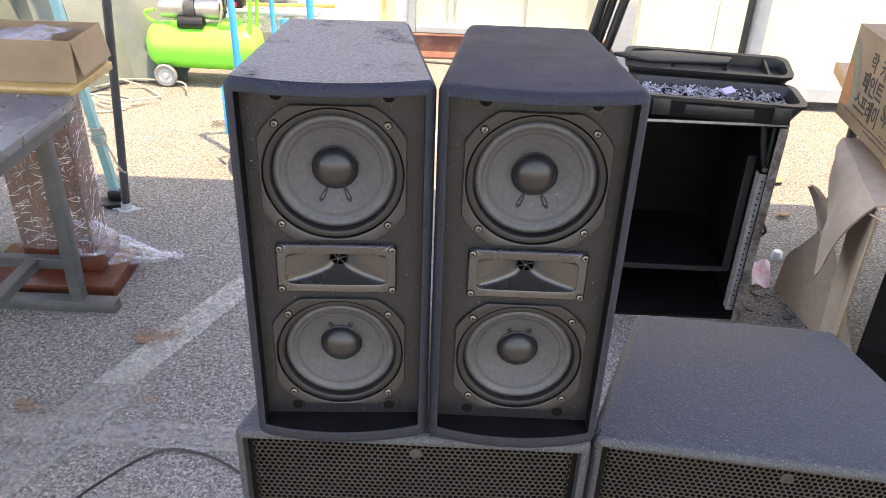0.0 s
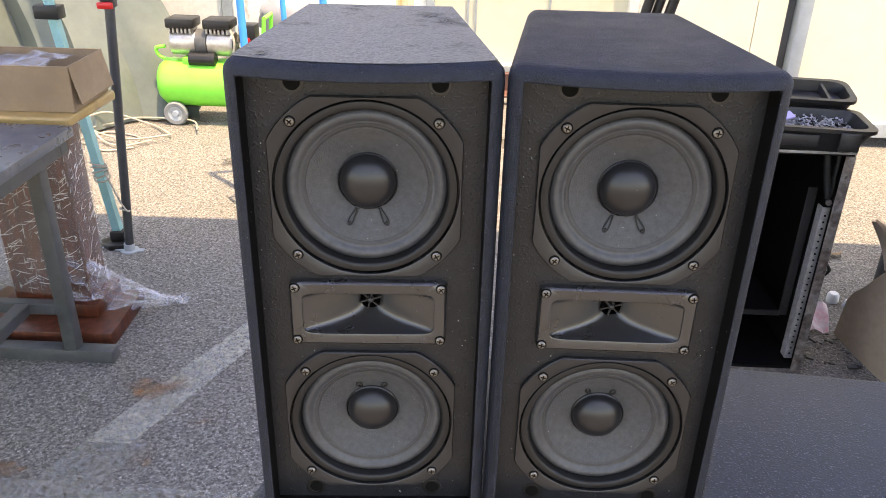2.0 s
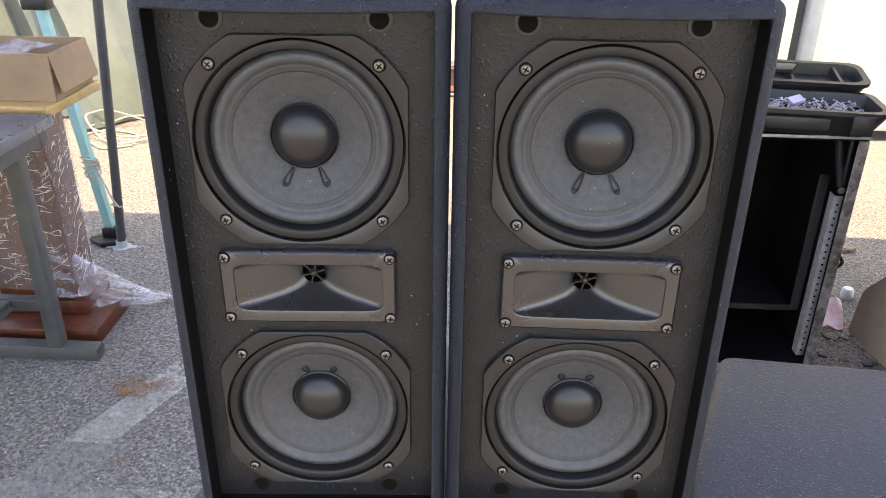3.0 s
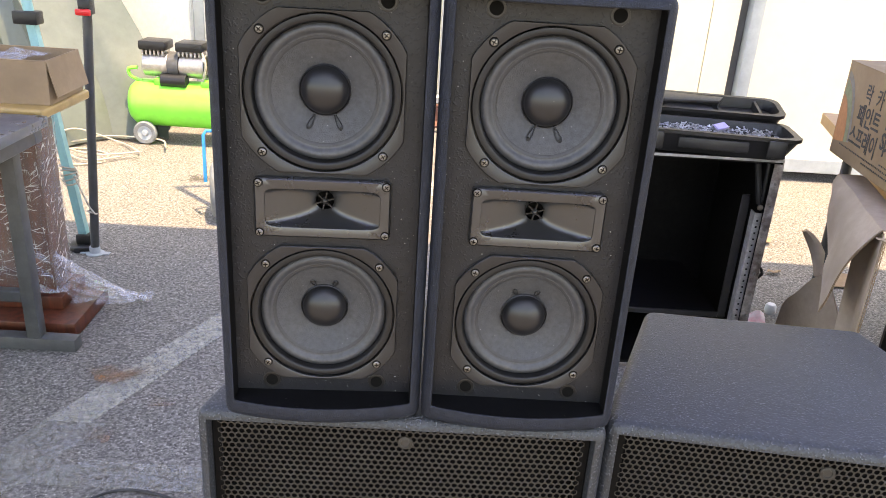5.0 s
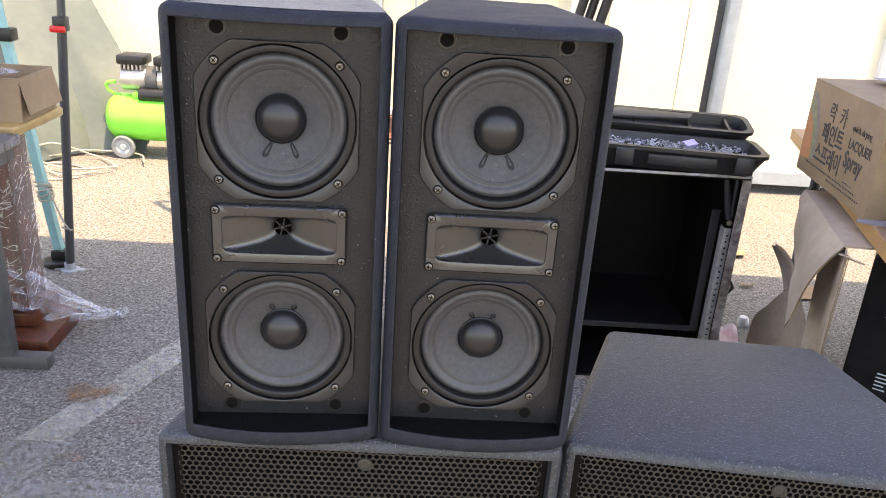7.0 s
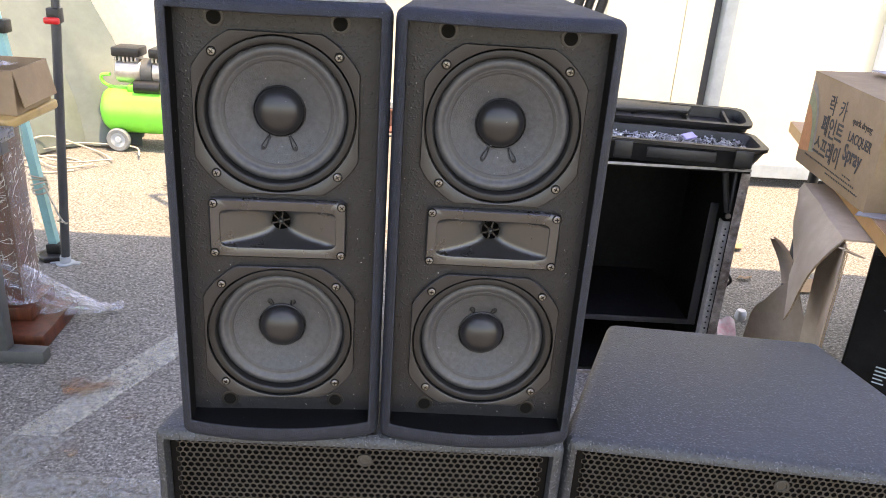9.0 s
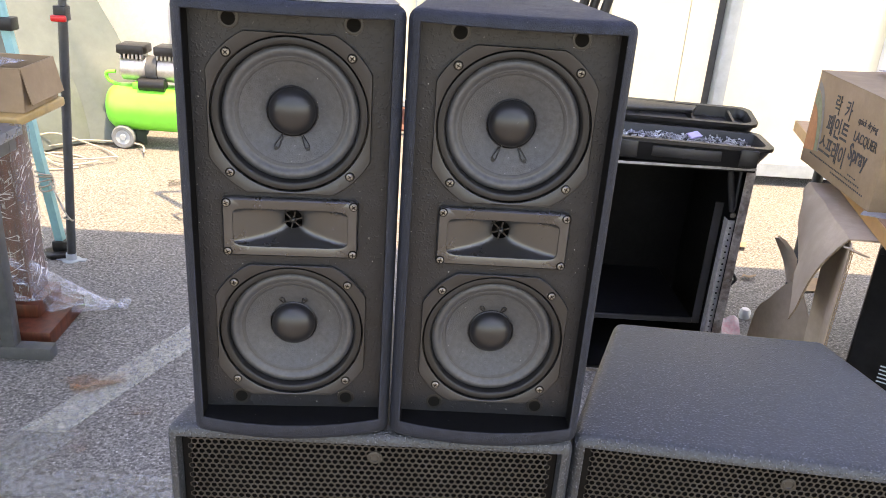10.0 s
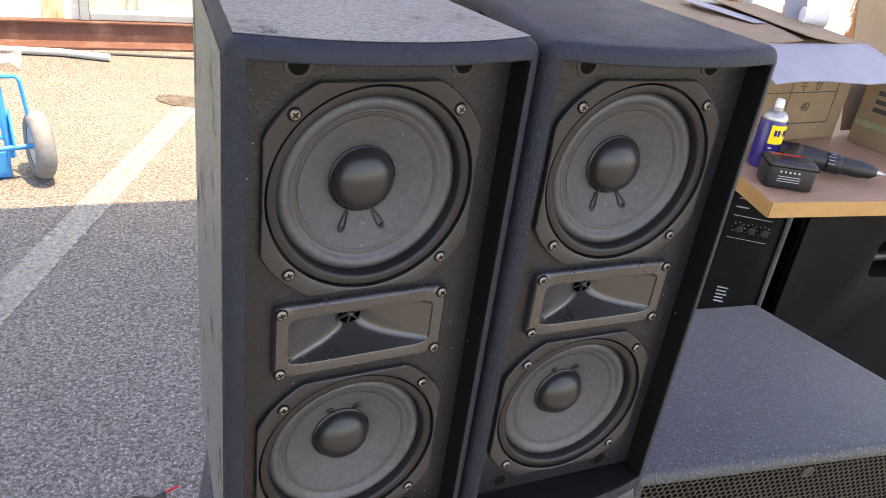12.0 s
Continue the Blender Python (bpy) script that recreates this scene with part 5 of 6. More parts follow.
# ---- open tool box of screws ----
tb_m = Matrix.Translation((0.494, 2.215, RZ + 0.0025)) @ Matrix.Rotation(radians(-7.5), 4, "Z")
box = thing("tool_box", tb_m, "open black plastic tool box full of loose screws", "tool box")


def tray_mesh(w, d, h, wall, floor, taper):
    b = bmesh.new()
    loops = []
    for off, z in ((taper, 0), (0, h - 0.012), (-0.006, h - 0.010), (-0.006, h), (wall, h), (wall + taper * 0.6, floor)):
        c = 0.036
        pts = []
        for sx, sy, a0 in ((1, 0, -90), (1, 1, 0), (0, 1, 90), (0, 0, 180)):
            cx = (w - c - off) if sx else (c + off)
            cy = (d - c - off) if sy else (c + off)
            for q in range(5):
                a = radians(a0 + 22.5 * q)
                pts.append((cx + c * math.cos(a), cy + c * math.sin(a), z))
        loops.append([b.verts.new(p) for p in pts])
    k = len(loops[0])
    for u, v in zip(loops, loops[1:]):
        for i in range(k):
            b.faces.new((u[i], u[(i + 1) % k], v[(i + 1) % k], v[i]))
    b.faces.new(loops[0][::-1])
    b.faces.new(loops[-1])
    return b


TW, TD, TH = 0.500, 0.200, 0.068
body = part("tray", tray_mesh(TW, TD, TH, 0.012, 0.012, 0.026), M_BLACK_PLASTIC, box)
b = bmesh.new()
add_box(b, 0.17, 0.36, -0.014, -0.0065, 0.022, 0.052, 0.003, 2)
part("front_handle", b, M_BLACK_PLASTIC, body)
for x in (0.08, 0.41):
    part("catch", add_box(bmesh.new(), x, x + 0.05, -0.014, -0.0065, 0.014, 0.062, 0.003, 2), M_BLACK_PLASTIC, body)
lid_b = tray_mesh(TW - 0.012, 0.150, 0.046, 0.010, 0.016, 0.012)
lid_m = Matrix.Translation((0.012, TD + 0.010, TH - 0.024)) @ Matrix.Rotation(radians(8), 4, "X")
bmesh.ops.transform(lid_b, matrix=lid_m, verts=lid_b.verts[:])
lid = part("lid", lid_b, M_BLACK_PLASTIC, box, "open lid lying back")
for x in (0.14, 0.30, 0.42):
    part("lid_rib", add_box(bmesh.new(), x, x + 0.008, 0.012, 0.136, 0.0165, 0.040, m=lid_m), M_BLACK_PLASTIC, lid)
part("hinge", add_tube(bmesh.new(), [(0.03, TD + 0.008, TH - 0.006), (TW - 0.03, TD + 0.008, TH - 0.006)], 0.006, 8), M_BLACK_PLASTIC, lid)
part("tray_divider", add_prism(bmesh.new(), [(-0.045, 0.06), (0.06, 0.02), (0.30, 0.045), (0.32, 0.09), (0.10, 0.10)], 0.047, 0.061, 0.004, 2, m=lid_m), M_BLACK_PLASTIC, lid, "loose black divider lying in the lid")
part("foam_bed", add_box(bmesh.new(), 0.03, TW - 0.03, 0.03, TD - 0.03, 0.0125, 0.036), M_DARK, box)
rs = random.Random(21)
b = bmesh.new()
for k in range(520):
    p = Vector((rs.uniform(0.035, TW - 0.035), rs.uniform(0.035, TD - 0.035), 0.039 + rs.uniform(0, 0.016)))
    d = Vector((rs.uniform(-1, 1), rs.uniform(-1, 1), rs.uniform(-0.4, 0.4))).normalized() * rs.uniform(0.005, 0.011)
    add_tube(b, [p - d, p + d * 0.75, p + d * 0.8, p + d], [0.0013, 0.0013, 0.0036, 0.003], 5)
tagged(part("loose_screws", b, material("mixed_screws", (0.55, 0.55, 0.58, 1), 0.35, metal=0.7, grain=0.5, scale=25, blotch=0.8, blotch_scale=30, tint=(0.06, 0.06, 0.07, 1)), None), "loose mixed screws heaped in the tool box", "screws", kind="stuff").matrix_world = tb_m
b = add_box(bmesh.new(), -0.018, 0.018, -0.013, 0.013, 0, 0.006, 0.001, 1, tb_m @ Matrix.Translation((0.300, 0.10, 0.064)) @ Matrix.Rotation(0.4, 4, "X") @ Matrix.Rotation(0.5, 4, "Z"))
tagged(part("label_tag", b, material("lilac_tag", (0.42, 0.36, 0.60, 1), 0.5, grain=0.1, scale=60)), "small lilac packet lying on the screws", "packet")

# folded black stand behind the rack
stand = thing("folded_stand", Matrix.Identity(4), "folded black stand leaning behind the rack case", "stand")
for k, (dx, dy, r) in enumerate(((0, 0, 0.016), (0.036, 0.012, 0.015), (0.070, -0.01, 0.016))):
    foot = Vector((0.30 + dx * 0.6, 2.74 + dy, 0.0))
    top = Vector((0.535 + dx, 2.70 + dy, 1.17 - 0.012 * k))
    lg = part("leg", add_tube(bmesh.new(), [foot, top], r, 10), M_BLACK_PLASTIC, stand)
    part("end_cap", add_tube(bmesh.new(), [top - (top - foot).normalized() * 0.03, top + (top - foot).normalized() * 0.006], r * 1.15, 10), M_DARK_STEEL, lg)

# ---- desk top on black cabinets ----
desk = thing("desk_board", Matrix.Identity(4), "beech laminate desk board lying on black cabinets", "desk")
DESK = [(1.018, 1.472), (1.95, 1.375), (2.15, 2.72), (1.350, 2.815)]
part("board", add_prism(bmesh.new(), DESK, 0.672, 0.710, 0.002, 1), M_DESK, desk)


def edge_strip(p, q, z0, z1, t=0.002):
    d = Vector((q[0] - p[0], q[1] - p[1], 0)).normalized()
    nrm = Vector((d.y, -d.x, 0))
    a, c = Vector((p[0], p[1], 0)) + nrm * 0.0006, Vector((q[0], q[1], 0)) + nrm * 0.0006
    pts = [(a.x, a.y), (c.x, c.y), (c.x + nrm.x * t, c.y + nrm.y * t), (a.x + nrm.x * t, a.y + nrm.y * t)]
    return add_prism(bmesh.new(), pts, z0, z1)


part("edge_band", edge_strip(DESK[0], DESK[1], 0.673, 0.7092), M_DESK_EDGE, desk, "yellowish edge band", smooth=False)
part("edge_band", edge_strip(DESK[3], DESK[0], 0.673, 0.7092), M_DESK_EDGE, desk, smooth=False)
part("leg", add_tube(bmesh.new(), [(1.42, 2.70, 0.0), (1.42, 2.70, 0.6715)], 0.018, 12), M_DARK_STEEL, desk)

amp = thing("powered_speaker", Matrix.Identity(4), "black powered speaker with knob panel under the desk", "loudspeaker")
A0, A1 = Vector((1.205, 1.575, 0)), Vector((1.060, 1.675, 0))
part("cabinet", add_prism(bmesh.new(), [(A0.x, A0.y), (1.33, 1.66), (1.31, 1.93), (1.22, 1.93), (1.17, 1.80), (A1.x, A1.y)], 0, 0.671, 0.010, 3), M_RACK, amp)
dirp = (A0 - A1).normalized()
nrm = Vector((dirp.y, -dirp.x, 0))
pm = Matrix(((dirp.x, 0, nrm.x, 0), (dirp.y, 0, nrm.y, 0), (0, 1, 0, 0), (0, 0, 0, 1)))
start = A1
pm.translation = start + nrm * 0.0015
L = (A0 - start).length
pan = part("panel", add_box(bmesh.new(), 0.006, L - 0.03, 0.30, 0.655, -0.001, 0.001, m=pm), M_RACK, amp, "control panel", smooth=False)
for k in range(3):
    part("knob", add_lathe(bmesh.new(), [(0.010, 0.001), (0.009, 0.013), (0, 0.014)], 16, pm @ Matrix.Translation((0.075 + 0.030 * k, 0.560, 0))), M_BLACK_PLASTIC, pan)
    for q in range(7):
        a = radians(-130 + 260 * q / 6)
        part("scale_mark", add_box(bmesh.new(), -0.0009, 0.0009, 0.0125, 0.0155, 0.0012, 0.0016, m=pm @ Matrix.Translation((0.075 + 0.030 * k, 0.560, 0)) @ Matrix.Rotation(a, 4, "Z")), M_GREY_STEEL, pan, smooth=False)
b = bmesh.new()
for x, y, w, h in ((0.03, 0.590, 0.11, 0.0015), (0.03, 0.635, 0.05, 0.0015), (0.09, 0.635, 0.05, 0.0015), (0.03, 0.612, 0.035, 0.003), (0.09, 0.612, 0.035, 0.003), (0.03, 0.53, 0.11, 0.0014)):
    add_box(b, x + 0.025, x + 0.025 + w * 0.85, y, y + h, 0.0012, 0.0016, m=pm)
part("panel_marks", b, M_GREY_STEEL, pan, smooth=False)
b = bmesh.new()
for k, w in enumerate((0.050, 0.044, 0.050, 0.038, 0.046)):
    add_box(b, 0.072, 0.072 + w * 0.55, 0.388 - 0.010 * k, 0.3912 - 0.010 * k, 0.0012, 0.0016, m=pm)
part("rating_plate", b, M_GREY_STEEL, pan, "pale printed plate, unreadable", smooth=False)
part("corner_strip", add_tube(bmesh.new(), [(A0.x + 0.006, A0.y - 0.006, 0.0), (A0.x + 0.006, A0.y - 0.006, 0.668)], 0.006, 10), M_DARK_STEEL, amp, "scuffed metal corner strip")

cabx = thing("black_cabinet", Matrix.Identity(4), "scuffed black cabinet with recessed handle under the desk", "cabinet")
outer = add_prism(bmesh.new(), [(1.245, 1.545), (1.93, 1.475), (1.97, 2.0), (1.36, 2.0), (1.355, 1.64)], 0, 0.671, 0.008, 3)
cut = add_box(bmesh.new(), 1.50, 1.66, 1.40, 1.60, 0.44, 0.55, 0.02, 2)
part_mesh("body", carved("body", outer, [cut], 0.0015), M_RACK, cabx)
part("handle_cup", add_box(bmesh.new(), 1.49, 1.67, 1.601, 1.61, 0.43, 0.56), M_DARK, cabx)
part("grip", add_tube(bmesh.new(), [(1.498, 1.535, 0.495), (1.662, 1.52, 0.495)], 0.012, 10), M_BLACK_PLASTIC, cabx)

# ---- lacquer carton ----
CN, CL, CR = Vector((1.080, 1.790, 0)), Vector((1.122, 2.262, 0)), Vector((1.570, 1.822, 0))
CF = CL + CR - CN
Z0, Z1 = 0.7105, 0.972
carton = thing("carton", Matrix.Identity(4), "brown printed spray-paint carton with open white flap on the desk", "carton", "cartons")
part("body", add_prism(bmesh.new(), [(p.x, p.y) for p in (CN, CR, CF, CL)], Z0, Z1 - 0.004, 0.003, 2), M_CARD, carton)


def face_frame(p, q):
    """Frame on an upright face seen from outside: x along p to q, y up, z out."""
    d = (q - p).normalized()
    n = Vector((d.y, -d.x, 0))
    m = Matrix(((d.x, 0, n.x, 0), (d.y, 0, n.y, 0), (0, 1, 0, 0), (0, 0, 0, 1)))
    m.translation = p + n * 0.0008
    return m


lm, rm = face_frame(CL, CN), face_frame(CN, CR)
H0 = Z0 + 0.006
lettering("락  카", 0.056, M_INK, lm @ Matrix.Translation((0.145, H0 + 0.168, 0)), carton, bold=0.0004, squeeze=0.85)
lettering("페인트", 0.060, M_INK, lm @ Matrix.Translation((0.125, H0 + 0.110, 0)), carton, bold=0.0009, squeeze=0.86)
lettering("스프레이", 0.060, M_INK, lm @ Matrix.Translation((0.105, H0 + 0.050, 0)), carton, bold=0.0009, squeeze=0.80)
lettering("quick drying", 0.024, M_INK, lm @ Matrix.Translation((0.303, H0 + 0.172, 0)), carton, squeeze=0.95)
lettering("LACQUER", 0.036, M_INK, lm @ Matrix.Translation((0.300, H0 + 0.128, 0)), carton, bold=0.0004, squeeze=0.82)
lettering("Spray", 0.058, M_INK, lm @ Matrix.Translation((0.295, H0 + 0.080, 0)), carton, bold=0.0011, squeeze=0.82)
b = bmesh.new()
rs = random.Random(2)
for y, x0, x1, hh in ((0.042, 0.32, 0.37, 0.0035), (0.030, 0.06, 0.40, 0.004), (0.018, 0.22, 0.42, 0.004)):
    x = x0
    while x < x1:
        w = rs.uniform(0.003, 0.009)
        add_box(b, x, x + w, H0 + y, H0 + y + hh, 0, 0.0004, m=lm)
        x += w + 0.004
part("small_print", b, M_INK, carton, "rows of small unreadable print", smooth=False)
for mat, r0, r1, h0 in ((M_ORANGE, 0.0, 0.075, -0.01), (M_GREEN_INK, 0.077, 0.098, 0.0), (M_BLUE_INK, 0.100, 0.112, 0.0)):
    b = bmesh.new()
    k = 14
    ang = [radians(5 + 80 * i / k) for i in range(k + 1)]
    pt = lambda r, a: lm @ Vector((0.006 + 0.95 * r * math.cos(a), H0 + 0.03 + 1.75 * r * math.sin(a), 0.0002))
    for a0, a1 in zip(ang, ang[1:]):
        vs = [b.verts.new(pt(r, a)) for r, a in ((max(r0, 0.004), a0), (r1, a0), (r1, a1), (max(r0, 0.004), a1))]
        b.faces.new(vs)
    part("printed_band", b, mat, carton, smooth=False)
b = bmesh.new()
for x0, x1, y0, y1 in ((0.09, 0.44, 0.165, 0.168), (0.09, 0.44, 0.125, 0.1275), (0.09, 0.44, 0.04, 0.043), (0.09, 0.0925, 0.0431, 0.1649), (0.26, 0.2625, 0.0431, 0.1649), (0.4375, 0.44, 0.0431, 0.1649)):
    add_box(b, x0, x1, H0 + y0, H0 + y1, 0, 0.0004, m=rm)
part("printed_table", b, M_INK, carton, smooth=False)
lettering("색", 0.032, M_INK, rm @ Matrix.Translation((0.12, H0 + 0.134, 0)), carton)
lettering("수   량", 0.032, M_INK, rm @ Matrix.Translation((0.29, H0 + 0.134, 0)), carton)
lettering("40", 0.034, M_INK, rm @ Matrix.Translation((0.315, H0 + 0.075, 0)), carton)
up = Vector((0, 0, 1))
fo = Vector((rm[0][2], rm[1][2], 0))
fl = [CN + (CR - CN) * 0.01, CN + (CR - CN) * 1.0]
b = bmesh.new()
sheet(b, [[fl[0].lerp(fl[1], i / 6) + fo * (0.155 * j / 4) + up * (Z1 - 0.002 - 0.050 * (j / 4) ** 1.3 + 0.006 * math.sin(i * 1.1) * j / 4) for i in range(7)] for j in range(5)], 0.003)
part("front_flap", b, M_CARD_WHITE, carton, "white-faced open flap")
b = bmesh.new()
lf = [CN, CL]
half = (CR - CN) * 0.495
sheet(b, [[lf[0].lerp(lf[1], i / 6) + half * (j / 4) + up * (Z1 - 0.003 + 0.010 * (j / 4) ** 2 + 0.006 * (j / 4) * math.sin(i)) for i in range(7)] for j in range(5)], 0.003)
part("top_flap", b, M_CARD, carton)
b = bmesh.new()
sheet(b, [[CR.lerp(CF, i / 6) - half * (j / 4) + up * (Z1 - 0.002 + 0.022 * (j / 4) ** 2) for i in range(7)] for j in range(5)], 0.003)
part("top_flap", b, M_CARD, carton)
part("tape_strip", add_box(bmesh.new(), -0.03, 0.03, 0.05, 0.33, 0, 0.0006, m=Matrix.Translation((1.32, 1.90, Z1 + 0.012)) @ Matrix.Rotation(0.1, 4, "Z")), M_CARD_WHITE, carton, "torn pale tape")
tagged(part("card_scrap", add_prism(bmesh.new(), [(1.055, 1.775), (1.125, 1.745), (1.15, 1.785), (1.075, 1.80)], 0.7103, 0.7135), M_CARD_WHITE), "small pale card scrap under the carton corner", "card scrap")

# second carton with raised back flap
c2 = thing("carton", Matrix.Identity(4), "brown carton with green stripe and raised back flap on the desk", "carton", "cartons")
K = [Vector((1.600, 1.80, 0)), Vector((1.655, 1.47, 0)), Vector((2.05, 1.52, 0)), Vector((2.0, 1.87, 0))]
part("body", add_prism(bmesh.new(), [(p.x, p.y) for p in K], Z0, 0.90, 0.003, 2), M_CARD, c2)
km = face_frame(K[0], K[1])
part("stripe", add_box(bmesh.new(), 0.004, 0.33, H0 + 0.045, H0 + 0.062, 0, 0.0005, m=km), M_GREEN_INK, c2, smooth=False)
b = bmesh.new()
for y, w in ((0.135, 0.08), (0.112, 0.11), (0.09, 0.07)):
    add_box(b, 0.04, 0.04 + w, H0 + y, H0 + y + 0.012, 0, 0.0005, m=km)
part("small_print", b, M_INK, c2, "unreadable print", smooth=False)
b = bmesh.new()
sheet(b, [[Vector((1.62, 1.845, 0)).lerp(Vector((2.1, 1.89, 0)), i / 6) + up * (0.72 + 0.36 * j / 4) + Vector((0.0, 0.10 * (j / 4), 0)) for i in range(7)] for j in range(5)], 0.004)
part("back_flap", b, M_CARD, c2)
b = add_tube(bmesh.new(), [(1.575, 2.065, 0.985), (1.635, 2.035, 0.987)], 0.026, 20)
cup = part("paper_roll", b, M_WHITE)
tagged(cup, "small white paper roll lying on the carton", "roll")
b = bmesh.new()
sheet(b, [[(1.55 + 0.03 * i, 2.10 + 0.01 * j, 0.962 + 0.025 * j + 0.01 * math.sin(i * 2)) for i in range(4)] for j in range(4)], 0.0015)
tagged(part("paper_sheet", b, M_CARD_WHITE), "crumpled white paper standing on the carton", "paper")

# ---- spray can ----
can = thing("spray_can", Matrix.Translation((1.159, 1.665, 0.7103)) @ Matrix.Diagonal((0.91, 0.91, 0.97, 1)), "blue and yellow aerosol oil can on the desk", "spray can")
part("body", add_lathe(bmesh.new(), [(0, 0), (0.031, 0), (0.034, 0.003), (0.034, 0.118), (0.0315, 0.122)], 32), M_CAN_BLUE, can)
part("dome", add_lathe(bmesh.new(), [(0.0325, 0.1205), (0.0335, 0.124), (0.031, 0.130), (0.022, 0.139), (0.015, 0.143), (0.015, 0.150), (0, 0.150)], 32), M_ALU, can, "bare metal dome")
part("nozzle", add_lathe(bmesh.new(), [(0.012, 0.1502), (0.0115, 0.162), (0.009, 0.170), (0, 0.171)], 20), M_WHITE, can, "white spray nozzle")
b = bmesh.new()
k = 12
rows = [[(0.0345 * math.cos(a), 0.0345 * math.sin(a), z) for a in [radians(-180 + 42 + 105 * i / k) for i in range(k + 1)]] for z in (0.066, 0.112)]
sheet(b, rows, 0.0003)
shield = part("label_shield", b, M_YELLOW, can, "yellow label shield")
b = bmesh.new()
for a0, wd in ((58, 12), (73, 11), (89, 6), (99, 11), (113, 12)):
    rows = [[(0.0352 * math.cos(a), 0.0352 * math.sin(a), z) for a in (radians(-180 + a0), radians(-180 + a0 + wd / 2), radians(-180 + a0 + wd))] for z in (0.086 if wd > 6 else 0.0915, 0.101 if wd > 6 else 0.0945)]
    sheet(b, rows, 0.0002)
part("label_bars", b, M_CAN_BLUE, shield, smooth=False)
b = bmesh.new()
for k in range(5):
    rows = [[(0.0346 * math.cos(a), 0.0346 * math.sin(a), z) for a in (radians(-180 + 50), radians(-180 + 58), radians(-180 + 66 + 3 * (k % 2)))] for z in (0.018 + 0.009 * k, 0.021 + 0.009 * k)]
    sheet(b, rows, 0.0002)
part("small_print", b, M_PALE, can, "small unreadable print", smooth=False)

# ---- cordless drill ----
drill = thing("cordless_drill", Matrix.Translation((1.122, 1.551, 0.7103)) @ Matrix.Rotation(radians(-28), 4, "Z"), "black cordless drill lying on its side on the desk", "drill")
bat = part("battery", add_box(bmesh.new(), -0.055, 0.055, -0.036, 0.036, 0.0, 0.066, 0.010, 3), M_BLACK_PLASTIC, drill, "black battery pack")
b = bmesh.new()
for k, (w, z) in enumerate(((0.05, 0.020), (0.05, 0.0255), (0.05, 0.031))):
    add_box(b, -0.03, -0.03 + w, -0.0368, -0.0362, z, z + 0.0016)
for k in range(5):
    add_lathe(b, [(0.0026, 0), (0, 0.0002)], 10, Matrix.Translation((-0.026 + 0.010 * k, -0.0365, 0.043)) @ FRONT)
part("rating_marks", b, M_GREY_STEEL, bat, "pale printed marks", smooth=False)
part("battery_seam", add_box(bmesh.new(), -0.056, 0.056, -0.0366, 0.0366, 0.052, 0.0545), M_DARK, bat, smooth=False)
part("grip", add_tube(bmesh.new(), smooth_path([(0.0, 0.02, 0.040), (0.03, 0.07, 0.040), (0.055, 0.13, 0.040)], 5), [0.024] * 5 + [0.021] * 5 + [0.024], 14), M_BLACK_PLASTIC, drill)
part("grip_band", add_box(bmesh.new(), -0.040, 0.030, 0.012, 0.016, 0.0662, 0.0672), M_RED, drill)
part("motor_body", add_tube(bmesh.new(), [(-0.03, 0.152, 0.034), (0.0, 0.146, 0.034), (0.09, 0.128, 0.033), (0.125, 0.120, 0.032)], [0.020, 0.027, 0.027, 0.024], 20), M_BLACK_PLASTIC, drill)
part("clutch_ring", add_tube(bmesh.new(), [(0.126, 0.1195, 0.032), (0.130, 0.1187, 0.032), (0.158, 0.1125, 0.031), (0.162, 0.1117, 0.031)], [0.021, 0.0245, 0.0245, 0.022], 20), M_BLACK_PLASTIC, drill)
b = bmesh.new()
for k in range(9):
    a = radians(20 * k)
    add_box(b, 0.136, 0.152, -0.0006, 0.0006, 0.0246, 0.0252, m=Matrix.Translation((-0.004, 0.148, 0.0315)) @ Matrix.Rotation(radians(-12.5), 4, "Z") @ Matrix.Rotation(a - 1.4, 4, "X"))
part("clutch_marks", b, M_GREY_STEEL, drill, "pale clutch marks", smooth=False)
ch = part("chuck", add_tube(bmesh.new(), [(0.163, 0.1115, 0.031), (0.20, 0.1035, 0.030), (0.228, 0.0975, 0.030), (0.24, 0.095, 0.030)], [0.021, 0.021, 0.017, 0.010], 18), M_BLACK_PLASTIC, drill)
part("bit", add_tube(bmesh.new(), [(0.241, 0.0948, 0.030), (0.252, 0.0925, 0.030), (0.254, 0.092, 0.030), (0.30, 0.082, 0.029)], [0.006, 0.006, 0.003, 0.003], 8), M_ALU, ch)

# ---- cardboard under the desk edge ----
card = thing("cardboard_sheet", Matrix.Identity(4), "torn corrugated cardboard sheet hanging from the desk edge", "cardboard", "torn cardboard")
T0, T1 = Vector((1.015, 1.725, 0.668)), Vector((1.120, 2.172, 0.669))
inside = Vector((0.105, -0.012, 0.0))


def corrugated(name, edge, out, parent):
    """Torn edge of double-wall board: two liners with the flute between them."""
    b = bmesh.new()
    path = smooth_path(edge, 12)
    wave = [p + out * (0.0019 if k % 2 else -0.0019) for k, p in enumerate(path)]
    add_tube(b, wave, 0.0010, 5)
    add_tube(b, [p + out * 0.0026 for p in path[::4]], 0.0008, 5)
    add_tube(b, [p - out * 0.0026 for p in path[::4]], 0.0008, 5)
    return part(name, b, M_CARD_EDGE, parent, "torn corrugated edge")


low = smooth_path([(0.964, 1.804, 0.419), (0.992, 1.875, 0.480), (1.040, 1.985, 0.530), (1.072, 2.085, 0.575), (1.098, 2.140, 0.622)], 3)
b = bmesh.new()
rows = []
